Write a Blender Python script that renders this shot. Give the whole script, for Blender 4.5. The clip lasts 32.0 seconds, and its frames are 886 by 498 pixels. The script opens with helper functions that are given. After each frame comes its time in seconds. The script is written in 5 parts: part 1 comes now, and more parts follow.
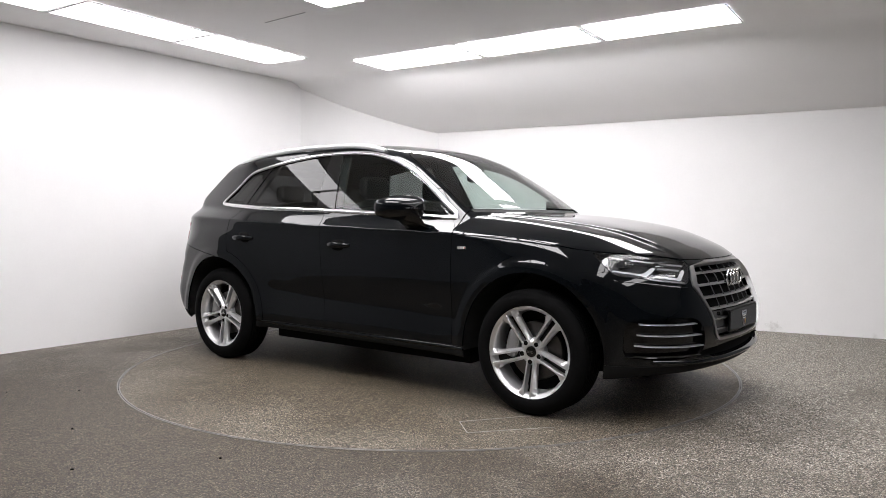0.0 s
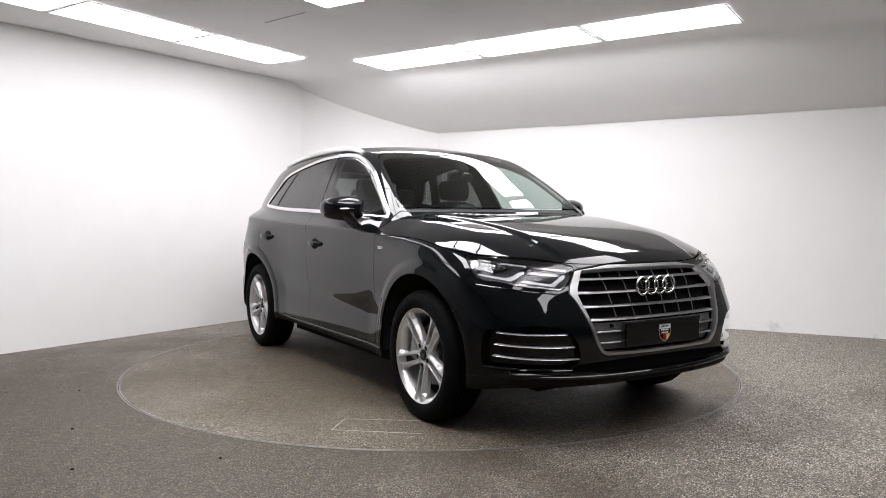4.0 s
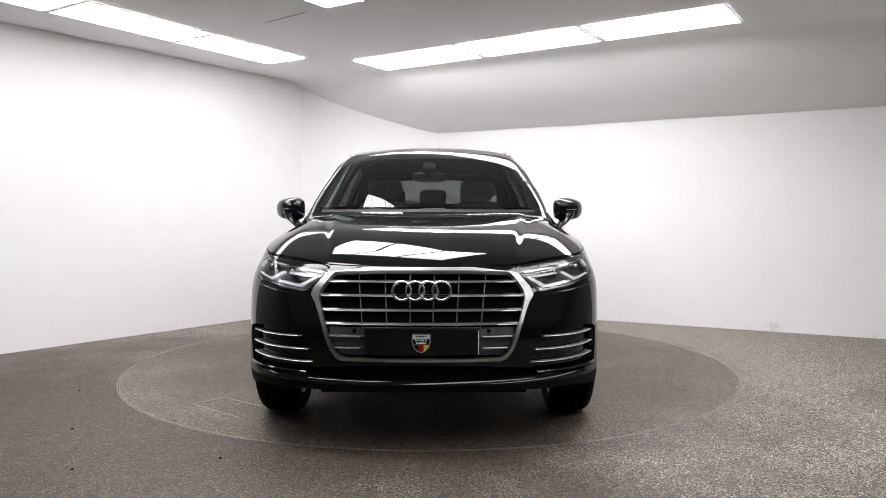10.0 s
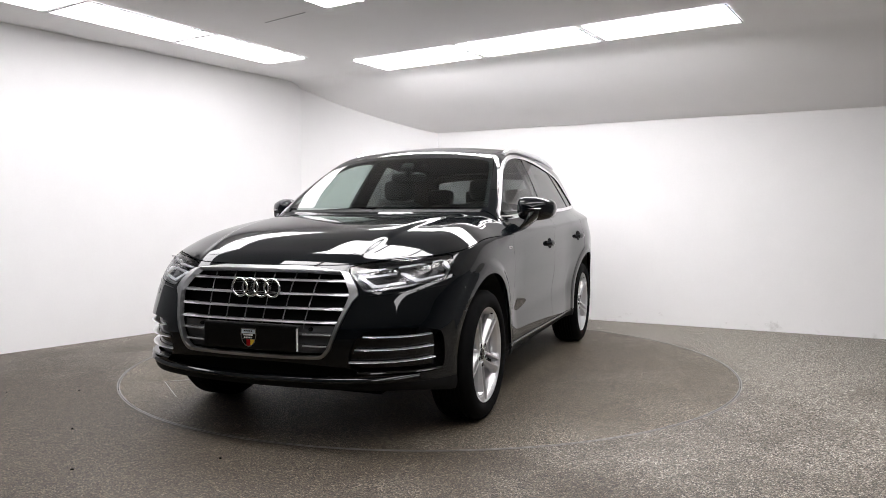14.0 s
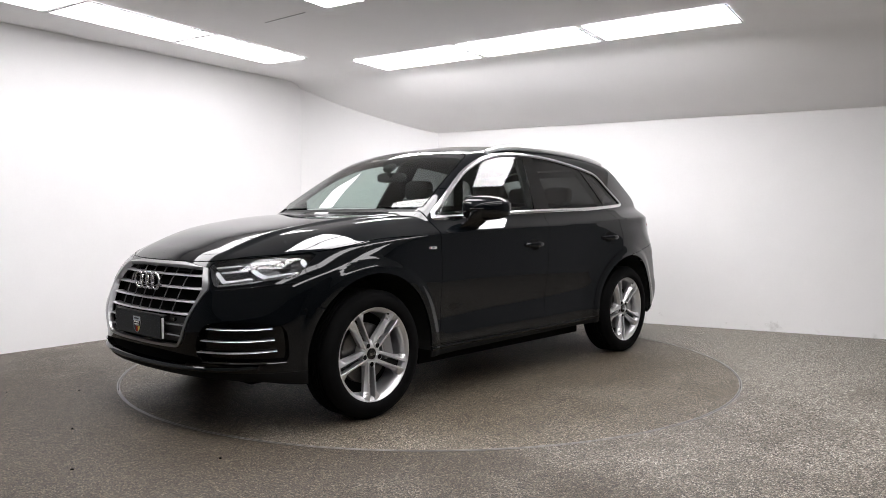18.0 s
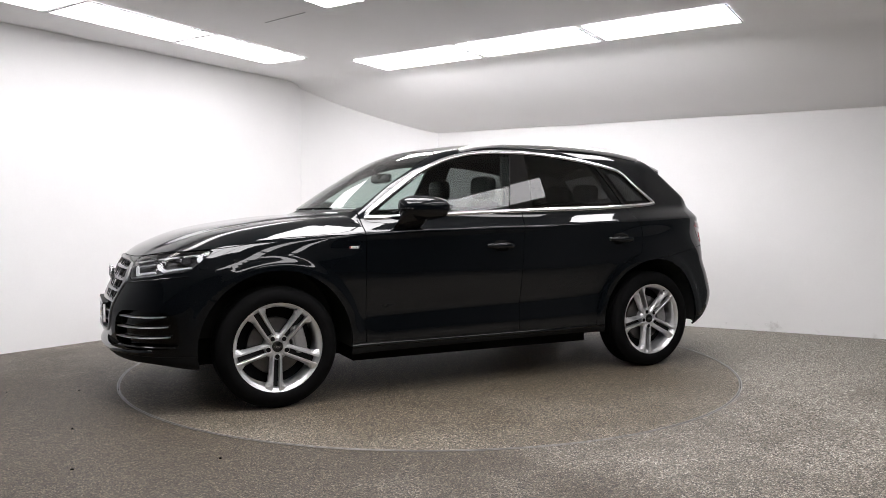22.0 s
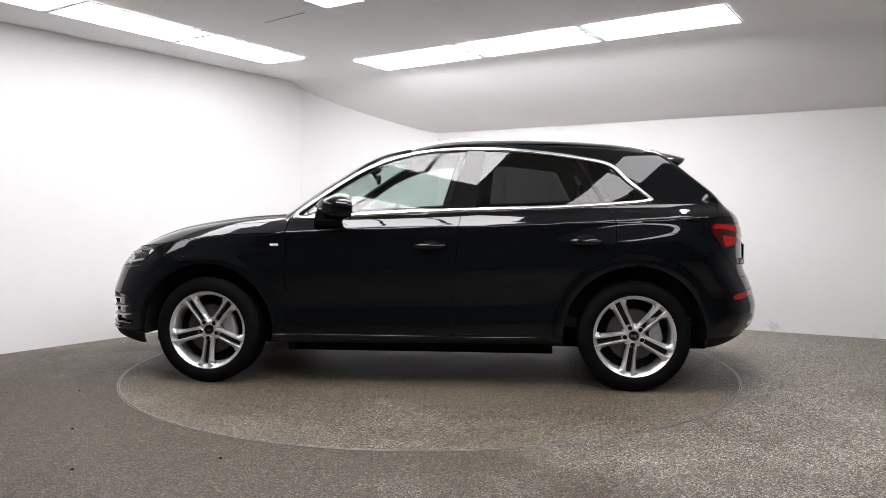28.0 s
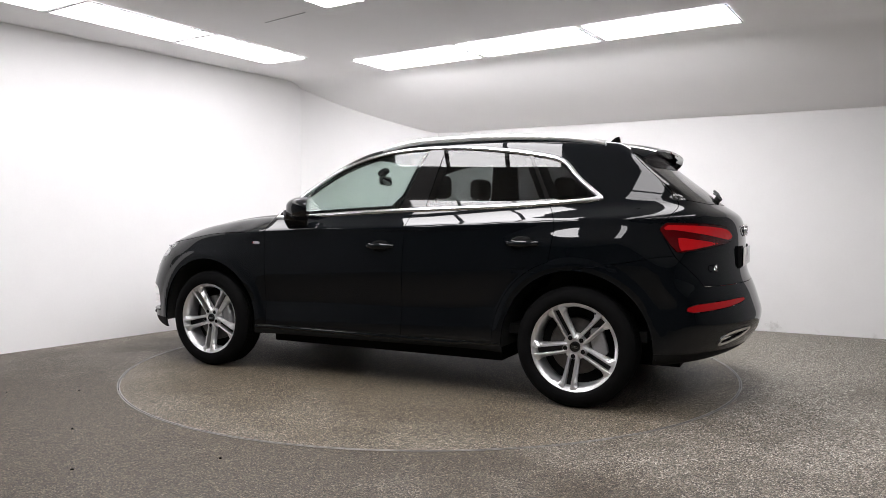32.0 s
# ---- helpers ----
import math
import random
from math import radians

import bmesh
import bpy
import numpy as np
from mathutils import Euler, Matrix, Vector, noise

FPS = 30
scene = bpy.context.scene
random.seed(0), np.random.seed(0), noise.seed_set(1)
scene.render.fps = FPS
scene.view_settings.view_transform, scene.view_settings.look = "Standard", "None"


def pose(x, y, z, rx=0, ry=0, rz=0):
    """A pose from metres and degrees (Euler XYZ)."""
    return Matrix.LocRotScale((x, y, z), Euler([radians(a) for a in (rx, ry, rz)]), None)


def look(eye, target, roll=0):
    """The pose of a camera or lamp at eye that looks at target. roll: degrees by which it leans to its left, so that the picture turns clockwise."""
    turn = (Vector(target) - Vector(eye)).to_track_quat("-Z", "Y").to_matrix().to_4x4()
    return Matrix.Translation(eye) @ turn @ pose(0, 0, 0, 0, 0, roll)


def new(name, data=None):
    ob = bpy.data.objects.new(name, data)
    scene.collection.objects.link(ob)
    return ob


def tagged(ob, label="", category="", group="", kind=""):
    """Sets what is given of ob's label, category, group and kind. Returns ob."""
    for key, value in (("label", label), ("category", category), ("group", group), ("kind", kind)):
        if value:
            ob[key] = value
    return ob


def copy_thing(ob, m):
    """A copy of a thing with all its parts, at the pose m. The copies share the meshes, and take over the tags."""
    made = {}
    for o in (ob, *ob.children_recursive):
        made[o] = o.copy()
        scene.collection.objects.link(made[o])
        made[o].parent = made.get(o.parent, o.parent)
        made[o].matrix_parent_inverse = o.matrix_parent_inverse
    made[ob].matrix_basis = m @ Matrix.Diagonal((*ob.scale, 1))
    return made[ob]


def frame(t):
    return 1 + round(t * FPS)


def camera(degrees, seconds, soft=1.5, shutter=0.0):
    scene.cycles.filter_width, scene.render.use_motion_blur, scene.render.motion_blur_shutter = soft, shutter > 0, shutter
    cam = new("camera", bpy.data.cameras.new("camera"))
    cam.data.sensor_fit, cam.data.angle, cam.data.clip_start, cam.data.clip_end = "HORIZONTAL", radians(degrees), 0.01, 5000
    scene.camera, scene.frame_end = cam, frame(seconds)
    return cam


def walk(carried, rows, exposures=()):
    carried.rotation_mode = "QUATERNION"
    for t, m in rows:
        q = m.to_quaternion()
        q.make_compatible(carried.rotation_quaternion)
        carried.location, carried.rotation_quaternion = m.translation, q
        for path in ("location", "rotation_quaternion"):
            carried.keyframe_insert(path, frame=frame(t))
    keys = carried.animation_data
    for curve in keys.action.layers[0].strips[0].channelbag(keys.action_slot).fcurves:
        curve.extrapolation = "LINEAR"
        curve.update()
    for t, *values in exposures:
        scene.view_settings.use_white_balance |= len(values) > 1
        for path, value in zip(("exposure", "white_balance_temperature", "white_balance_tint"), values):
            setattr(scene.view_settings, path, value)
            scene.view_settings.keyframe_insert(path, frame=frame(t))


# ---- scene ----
# ---- camera: it stands still, the turntable moves ----
cam = camera(61.8, 32.0, soft=0.75)
EYE = Vector((0.0, -5.725, 1.109))
YAW, PITCH = radians(0.882), radians(2.365)
AIM = EYE + Vector((math.sin(YAW) * math.cos(PITCH), math.cos(YAW) * math.cos(PITCH), -math.sin(PITCH)))
walk(cam, [(0, look(EYE, AIM, 0.06)), (32, look(EYE, AIM, 0.06))])

# ---- light: glowing ceiling panels and a faint grey surround ----
PANEL_GLOW = 11.0
world = bpy.data.worlds.new("world")
scene.world = world
world.use_nodes = True
world.node_tree.nodes["Background"].inputs[0].default_value = (0.02, 0.02, 0.021, 1)
world.node_tree.nodes["Background"].inputs[1].default_value = 0.3
scene.view_settings.exposure = 0.57


# ---- materials ----
def material(name, color=(0.5, 0.5, 0.5), rough=0.5, metal=0.0, coat=0.0, spec=0.5, glow=0.0):
    m = bpy.data.materials.new(name)
    m.use_nodes = True
    b = m.node_tree.nodes["Principled BSDF"]
    b.inputs["Base Color"].default_value = (*color, 1)
    b.inputs["Roughness"].default_value = rough
    b.inputs["Metallic"].default_value = metal
    b.inputs["Specular IOR Level"].default_value = spec
    b.inputs["Coat Weight"].default_value = coat
    b.inputs["Coat Roughness"].default_value = 0.02
    if glow:
        b.inputs["Emission Color"].default_value = (*color, 1)
        b.inputs["Emission Strength"].default_value = glow
    return m


def node(m, kind, **settings):
    n = m.node_tree.nodes.new(kind)
    for key, value in settings.items():
        if key in n.inputs:
            n.inputs[key].default_value = value
    return n


def wire(m, a, out, b, inp):
    m.node_tree.links.new(a.outputs[out], b.inputs[inp])


def ramp(m, stops):
    r = m.node_tree.nodes.new("ShaderNodeValToRGB")
    e = r.color_ramp.elements
    e[0].position, e[0].color = stops[0][0], (*stops[0][1], 1)
    e[1].position, e[1].color = stops[-1][0], (*stops[-1][1], 1)
    for pos, col in stops[1:-1]:
        n = e.new(pos)
        n.color = (*col, 1)
    return r


def principled(m):
    return m.node_tree.nodes["Principled BSDF"]


def grainy(m, base, vary, scale, bump=0.1, rough=None, detail=6.0, distance=0.002):
    """Two scales of variation in colour and a fine relief."""
    b = principled(m)
    co = node(m, "ShaderNodeTexCoord")
    n1 = node(m, "ShaderNodeTexNoise", Scale=scale, Detail=detail, Roughness=0.65)
    n2 = node(m, "ShaderNodeTexNoise", Scale=scale * 0.06, Detail=3.0, Roughness=0.5)
    wire(m, co, "Object", n1, "Vector")
    wire(m, co, "Object", n2, "Vector")
    mix = node(m, "ShaderNodeMath")
    mix.operation = "MULTIPLY_ADD"
    mix.inputs[1].default_value = 0.5
    wire(m, n1, "Fac", mix, 0)
    half = node(m, "ShaderNodeMath")
    half.operation = "MULTIPLY"
    half.inputs[1].default_value = 0.5
    wire(m, n2, "Fac", half, 0)
    wire(m, half, "Value", mix, 2)
    lo = tuple(c * (1 - vary) for c in base)
    hi = tuple(min(1, c * (1 + vary)) for c in base)
    r = ramp(m, [(0.3, lo), (0.7, hi)])
    wire(m, mix, "Value", r, "Fac")
    wire(m, r, "Color", b, "Base Color")
    if bump:
        bp = node(m, "ShaderNodeBump", Strength=bump, Distance=distance)
        wire(m, n1, "Fac", bp, "Height")
        wire(m, bp, "Normal", b, "Normal")
    return m


def stone_carpet(name, dull=None, reach=1.0, tint=(1.0, 1.0, 1.0), near_tint=(0.39, 0.352, 0.302)):
    """Resin-bound gravel: rounded 3 to 6 mm stones, grey, buff and brown, a few white; darker and browner towards a
    given point.
    """
    m = material(name, rough=0.55, spec=0.4)
    b = principled(m)
    co = node(m, "ShaderNodeTexCoord")
    v = node(m, "ShaderNodeTexVoronoi", Scale=185.0)
    wire(m, co, "Object", v, "Vector")
    tone = node(m, "ShaderNodeSeparateColor")
    wire(m, v, "Color", tone, 0)
    r = ramp(m, [(0.0, (0.018, 0.016, 0.013)), (0.24, (0.062, 0.057, 0.049)), (0.42, (0.135, 0.122, 0.103)), (0.55, (0.235, 0.186, 0.150)), (0.66, (0.178, 0.190, 0.160)), (0.80, (0.34, 0.304, 0.260)), (0.93, (0.48, 0.465, 0.425)), (1.0, (0.76, 0.745, 0.70))])
    wire(m, tone, 0, r, "Fac")
    edge = ramp(m, [(0.0, (1, 1, 1)), (0.65, (0.75, 0.75, 0.75)), (1.0, (0.25, 0.235, 0.22))])
    wire(m, v, "Distance", edge, "Fac")

    def times(a, slot, c, slot2):
        mul = node(m, "ShaderNodeMix")
        mul.data_type, mul.blend_type = "RGBA", "MULTIPLY"
        mul.inputs["Factor"].default_value = 1.0
        wire(m, a, slot, mul, 6)
        wire(m, c, slot2, mul, 7)
        return mul

    col = times(r, "Color", edge, "Color")
    # clumps of lighter and darker stones, a hand across
    n0 = node(m, "ShaderNodeTexNoise", Scale=26.0, Detail=4.0, Roughness=0.7)
    wire(m, co, "Object", n0, "Vector")
    clump = ramp(m, [(0.36, (0.88, 0.875, 0.87)), (0.64, (1.08, 1.08, 1.08))])
    wire(m, n0, "Fac", clump, "Fac")
    col = times(col, 2, clump, "Color")
    # brown blotches, metres across, darker and browner towards the given point
    n = node(m, "ShaderNodeTexNoise", Scale=1.1, Detail=6.0, Roughness=0.62)
    wire(m, co, "Object", n, "Vector")
    fac, out = n, "Fac"
    if dull:
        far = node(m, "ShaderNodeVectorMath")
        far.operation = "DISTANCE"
        far.inputs[1].default_value = dull
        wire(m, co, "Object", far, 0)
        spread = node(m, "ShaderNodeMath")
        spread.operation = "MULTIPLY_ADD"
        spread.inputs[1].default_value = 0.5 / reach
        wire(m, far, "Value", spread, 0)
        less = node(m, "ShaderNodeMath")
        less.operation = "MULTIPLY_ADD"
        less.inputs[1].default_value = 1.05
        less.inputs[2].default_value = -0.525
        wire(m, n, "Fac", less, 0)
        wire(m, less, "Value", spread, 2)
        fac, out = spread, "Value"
    dirt = ramp(m, [(0.25, tuple(c * d for c, d in zip(near_tint, tint))), (0.75, tint)])
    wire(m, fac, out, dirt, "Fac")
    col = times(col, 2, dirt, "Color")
    wire(m, col, 2, b, "Base Color")
    bp = node(m, "ShaderNodeBump", Strength=0.6, Distance=0.003)
    bp.invert = True
    wire(m, v, "Distance", bp, "Height")
    wire(m, bp, "Normal", b, "Normal")
    return m


FLOOR = stone_carpet("resin_gravel", dull=(-2.1, -2.5, 0.0), reach=3.7, tint=(1.38, 1.365, 1.345), near_tint=(0.285, 0.250, 0.207))
DECK = stone_carpet("brown_resin_gravel", dull=(0.0, 0.0, 0.0), reach=2.6, tint=(1.22, 1.18, 1.09), near_tint=(0.42, 0.378, 0.318))
WALL = grainy(material("white_wall_paint", rough=0.75, spec=0.3), (0.85, 0.845, 0.845), 0.02, 60, 0.05)


def scuffed(m, top):
    """Scattered grey scuffs and splashes low down on a wall."""
    co = node(m, "ShaderNodeTexCoord")
    sep = node(m, "ShaderNodeSeparateXYZ")
    wire(m, co, "Object", sep, 0)
    n = node(m, "ShaderNodeTexNoise", Scale=7.0, Detail=9.0, Roughness=0.72)
    wire(m, co, "Object", n, "Vector")
    low = node(m, "ShaderNodeMapRange")
    low.inputs["From Min"].default_value, low.inputs["From Max"].default_value = 0.0, top
    low.inputs["To Min"].default_value, low.inputs["To Max"].default_value = 0.10, -0.12
    wire(m, sep, "Z", low, "Value")
    add = node(m, "ShaderNodeMath")
    add.operation = "ADD"
    wire(m, n, "Fac", add, 0)
    wire(m, low, "Result", add, 1)
    mask = ramp(m, [(0.62, (1, 1, 1)), (0.74, (0.80, 0.79, 0.78))])
    wire(m, add, "Value", mask, "Fac")
    b = principled(m)
    old = b.inputs["Base Color"].links[0].from_node
    mul = node(m, "ShaderNodeMix")
    mul.data_type, mul.blend_type = "RGBA", "MULTIPLY"
    mul.inputs["Factor"].default_value = 1.0
    wire(m, old, "Color", mul, 6)
    wire(m, mask, "Color", mul, 7)
    wire(m, mul, 2, b, "Base Color")


SCUFFWALL = grainy(material("scuffed_white_wall_paint", rough=0.75, spec=0.3), (0.85, 0.845, 0.845), 0.02, 60, 0.05)
scuffed(SCUFFWALL, 0.30)
CEILING = grainy(material("white_ceiling_paint", rough=0.85, spec=0.2), (0.93, 0.925, 0.925), 0.015, 60, 0.04)
# greys of the added unseen walls, set for bounce light and reflections
DARKWALL = grainy(material("dark_grey_surround", rough=0.95, spec=0.1), (0.10, 0.108, 0.118), 0.2, 90, 0.2)
GREYWALL = grainy(material("grey_wall_paint", rough=0.85, spec=0.2), (0.20, 0.205, 0.21), 0.04, 60, 0.05)
MIDWALL = grainy(material("mid_grey_wall_paint", rough=0.85, spec=0.2), (0.21, 0.215, 0.22), 0.03, 60, 0.05)
GLOW = material("lit_diffuser", (1.0, 0.975, 0.997), 0.5, glow=PANEL_GLOW)
SOFTGLOW = material("softer_diffuser", (1.0, 0.975, 0.997), 0.5, glow=PANEL_GLOW * 0.53)
DIMGLOW = material("dimmed_diffuser", (1.0, 0.975, 0.997), 0.5, glow=PANEL_GLOW * 0.42)
FRAME = material("grey_metal_frame", (0.22, 0.22, 0.225), 0.5)
STEEL = grainy(material("worn_steel_edge", rough=0.45, metal=0.6), (0.26, 0.255, 0.245), 0.35, 40, 0.1)
PAINT = material("black_gloss_paint", (0.0024, 0.0031, 0.0040), 0.4, 0.0, coat=1.0, spec=0.0)
PAINT.node_tree.nodes["Principled BSDF"].inputs["Coat IOR"].default_value = 1.45
PIANO = material("black_gloss_trim", (0.004, 0.004, 0.004), 0.035, spec=0.40)
CHROME = material("bright_chrome", (0.84, 0.84, 0.85), 0.17, 1.0)
SATIN = grainy(material("satin_aluminium", rough=0.36, metal=1.0), (0.42, 0.42, 0.425), 0.05, 200, 0.02)
GREYSATIN = grainy(material("dark_satin_aluminium", rough=0.34, metal=0.9), (0.34, 0.34, 0.345), 0.06, 200, 0.02)
BRIGHTSATIN = grainy(material("bright_satin_aluminium", rough=0.30, metal=0.85), (0.86, 0.86, 0.865), 0.03, 200, 0.02)
ALLOY = grainy(material("silver_alloy", rough=0.34, metal=0.80), (0.70, 0.70, 0.71), 0.05, 120, 0.02)
# the wheel's alloy with the shade of the slots put into its colour
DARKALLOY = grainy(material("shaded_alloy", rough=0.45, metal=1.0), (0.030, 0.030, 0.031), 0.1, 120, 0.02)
RUBBER = grainy(material("tyre_rubber", rough=0.72, spec=0.06), (0.0042, 0.0042, 0.0044), 0.35, 150, 0.2)
PLASTIC = grainy(material("black_grained_plastic", rough=0.6, spec=0.35), (0.018, 0.018, 0.018), 0.2, 400, 0.25)
DARKPLASTIC = grainy(material("matt_black_plastic", rough=0.7, spec=0.15), (0.007, 0.007, 0.007), 0.2, 300, 0.2)
DARK = material("black_void", (0.004, 0.004, 0.004), 0.85, spec=0.1)
SEATCLOTH = grainy(material("black_seat_leather", rough=0.55, spec=0.3), (0.009, 0.009, 0.0095), 0.3, 120, 0.3)
HEADLINER = grainy(material("black_headlining", rough=0.95, spec=0.2), (0.016, 0.016, 0.0165), 0.15, 200, 0.1)
DISC = grainy(material("brake_disc_iron", rough=0.4, metal=1.0), (0.13, 0.127, 0.124), 0.2, 60, 0.1)
RED = material("red_lens", (0.36, 0.006, 0.008), 0.2, coat=0.7, spec=0.1)
REDDEEP = material("dark_red_lens", (0.055, 0.001, 0.002), 0.12, coat=0.8, spec=0.1)
BRIGHTRED = material("red_reflector", (0.26, 0.006, 0.008), 0.2, coat=0.6, spec=0.1)
AMBER = material("yellow_enamel", (0.7, 0.45, 0.03), 0.3)
WHITE = material("white_enamel", (0.75, 0.75, 0.74), 0.3)
LAMPSILVER = material("lamp_reflector", (0.8, 0.8, 0.82), 0.12, 1.0)


def glass(name, tint, rough=0.0):
    """Thin pane: clear transmission with a glossy skin over it."""
    m = bpy.data.materials.new(name)
    m.use_nodes = True
    nt = m.node_tree
    nt.nodes.clear()
    out = nt.nodes.new("ShaderNodeOutputMaterial")
    mix = nt.nodes.new("ShaderNodeMixShader")
    tr = nt.nodes.new("ShaderNodeBsdfTransparent")
    tr.inputs[0].default_value = (*tint, 1)
    gl = nt.nodes.new("ShaderNodeBsdfGlossy")
    gl.inputs["Roughness"].default_value = rough
    lw = nt.nodes.new("ShaderNodeLayerWeight")
    lw.inputs["Blend"].default_value = 0.5
    steep = nt.nodes.new("ShaderNodeMath")
    steep.operation = "POWER"
    steep.inputs[1].default_value = 4.6
    nt.links.new(lw.outputs["Facing"], steep.inputs[0])
    gloss = nt.nodes.new("ShaderNodeMath")
    gloss.operation = "MULTIPLY_ADD"
    gloss.inputs[1].default_value = 0.90
    gloss.inputs[2].default_value = 0.050
    nt.links.new(steep.outputs[0], gloss.inputs[0])
    nt.links.new(gloss.outputs[0], mix.inputs[0])
    nt.links.new(tr.outputs[0], mix.inputs[1])
    nt.links.new(gl.outputs[0], mix.inputs[2])
    nt.links.new(mix.outputs[0], out.inputs[0])
    return m


CLEARGLASS = glass("green_tinted_glass", (0.64, 0.72, 0.69))
PRIVACY = glass("privacy_glass", (0.16, 0.165, 0.165))
LAMPGLASS = glass("clear_lamp_cover", (0.93, 0.94, 0.95))


# ---- mesh helpers ----
def mesh_from(name, verts, faces, mat, parent=None, smooth=False, label=""):
    me = bpy.data.meshes.new(name)
    me.from_pydata([tuple(v) for v in verts], [], [tuple(f) for f in faces])
    me.materials.append(mat)
    if smooth:
        me.polygons.foreach_set("use_smooth", [True] * len(me.polygons))
    me.update()
    ob = new(name, me)
    if parent:
        ob.parent = parent
    if label:
        tagged(ob, label)
    return ob


def part(name, bm, mat, parent=None, label="", smooth=False, bevel=0.0):
    if bevel:
        bmesh.ops.bevel(bm, geom=[e for e in bm.edges if e.is_manifold and e.calc_face_angle(0) > 0.5], offset=bevel, segments=2, affect="EDGES", profile=0.6)
    bmesh.ops.recalc_face_normals(bm, faces=bm.faces)
    me = bpy.data.meshes.new(name)
    bm.to_mesh(me)
    bm.free()
    me.materials.append(mat)
    if smooth:
        me.polygons.foreach_set("use_smooth", [True] * len(me.polygons))
        me.set_sharp_from_angle(angle=radians(40))
    ob = new(name, me)
    if parent:
        ob.parent = parent
    if label:
        tagged(ob, label)
    return ob


def box(bm, size, m=Matrix()):
    geo = bmesh.ops.create_cube(bm, size=1.0, matrix=m @ Matrix.Diagonal((*size, 1)))
    return geo["verts"]


def prism(bm, outline, thick, m=Matrix(), taper=1.0):
    """A 2D outline (x, y) raised along z; m puts it in place."""
    cx = sum(p[0] for p in outline) / len(outline)
    cy = sum(p[1] for p in outline) / len(outline)
    lo = [bm.verts.new(m @ Vector((x, y, 0))) for x, y in outline]
    hi = [bm.verts.new(m @ Vector((cx + (x - cx) * taper, cy + (y - cy) * taper, thick))) for x, y in outline]
    n = len(outline)
    bm.faces.new(lo[::-1])
    bm.faces.new(hi)
    for i in range(n):
        bm.faces.new((lo[i], lo[(i + 1) % n], hi[(i + 1) % n], hi[i]))


def lathe(bm, profile, steps=48, m=Matrix(), closed=False):
    """Profile of (radius, height) turned round the z axis."""
    rings = []
    for i in range(steps):
        a = 2 * math.pi * i / steps
        rings.append([bm.verts.new(m @ Vector((r * math.cos(a), r * math.sin(a), h))) for r, h in profile])
    n = len(profile)
    for i in range(steps):
        a, b = rings[i], rings[(i + 1) % steps]
        for j in range(n if closed else n - 1):
            k = (j + 1) % n
            bm.faces.new((a[j], b[j], b[k], a[k]))


def tube(bm, path, r, steps=8, flat=1.0):
    """A rod of radius r along a path; flat squeezes it upright."""
    pts = [Vector(p) for p in path]
    rings = []
    for i, p in enumerate(pts):
        d = (pts[min(i + 1, len(pts) - 1)] - pts[max(i - 1, 0)]).normalized()
        side = d.cross(Vector((0, 0, 1)))
        side = side.normalized() if side.length > 1e-4 else Vector((1, 0, 0))
        up = side.cross(d).normalized()
        rings.append([bm.verts.new(p + side * (r * math.cos(2 * math.pi * k / steps)) + up * (r * flat * math.sin(2 * math.pi * k / steps))) for k in range(steps)])
    for a, b in zip(rings, rings[1:]):
        for k in range(steps):
            bm.faces.new((a[k], a[(k + 1) % steps], b[(k + 1) % steps], b[k]))
    bm.faces.new(rings[0][::-1])
    bm.faces.new(rings[-1])


def blob(bm, size, m, e1=0.55, e2=0.6, u=22, v=14):
    """A rounded block (superellipsoid)."""
    def sp(c, e):
        return math.copysign(abs(c) ** e, c)
    grid = []
    for i in range(v + 1):
        a = -math.pi / 2 + math.pi * i / v
        grid.append([bm.verts.new(m @ Vector((size[0] * sp(math.cos(a), e1) * sp(math.cos(2 * math.pi * j / u), e2), size[1] * sp(math.cos(a), e1) * sp(math.sin(2 * math.pi * j / u), e2), size[2] * sp(math.sin(a), e1)))) for j in range(u)])
    for i in range(v):
        for j in range(u):
            bm.faces.new((grid[i][j], grid[i][(j + 1) % u], grid[i + 1][(j + 1) % u], grid[i + 1][j]))


# ---- the studio: two long white walls, a short end wall, a flat ceiling that curves down to the lower wall ----
H1, H2 = 2.69, 2.143
L_DIR = Vector((0.5899, 0.8075, 0))
R_DIR = Vector((0.8761, -0.4820, 0))
CORNER_L = Vector((-1.535, 3.016, 0))
CORNER_R = Vector((0.075, 3.264, 0))
LEFT_END = CORNER_L - L_DIR * 3.6
RIGHT_END = CORNER_R + R_DIR * 4.95
BACK_L, BACK_R = Vector((-6.6, -8.6, 0)), Vector((7.6, -8.6, 0))


def wall(name, a, b, height, mat, label, thick=0.12, tops=None):
    """An upright wall from a to b; its room side is on the line, its thickness outside. tops: heights along it."""
    d = (b - a).normalized()
    out = Vector((-d.y, d.x, 0)) * thick
    tops = tops or [height, height]
    n = len(tops) - 1
    verts, faces = [], []
    for i, h in enumerate(tops):
        p = a + (b - a) * (i / n)
        for q in (p, p + out):
            verts += [(q.x, q.y, -0.05), (q.x, q.y, h)]
    for i in range(n):
        k = 4 * i
        faces += [(k, k + 4, k + 5, k + 1), (k + 2, k + 3, k + 7, k + 6), (k + 1, k + 5, k + 7, k + 3), (k, k + 2, k + 6, k + 4)]
    k = 4 * n
    faces += [(0, 1, 3, 2), (k, k + 2, k + 3, k + 1)]
    ob = mesh_from(name, verts, faces, mat)
    return tagged(ob, label, kind="structure")


R_NORMAL = Vector((0.4820, 0.8761, 0))
D_WALL = CORNER_R.dot(R_NORMAL)
D_BEND = 1.60


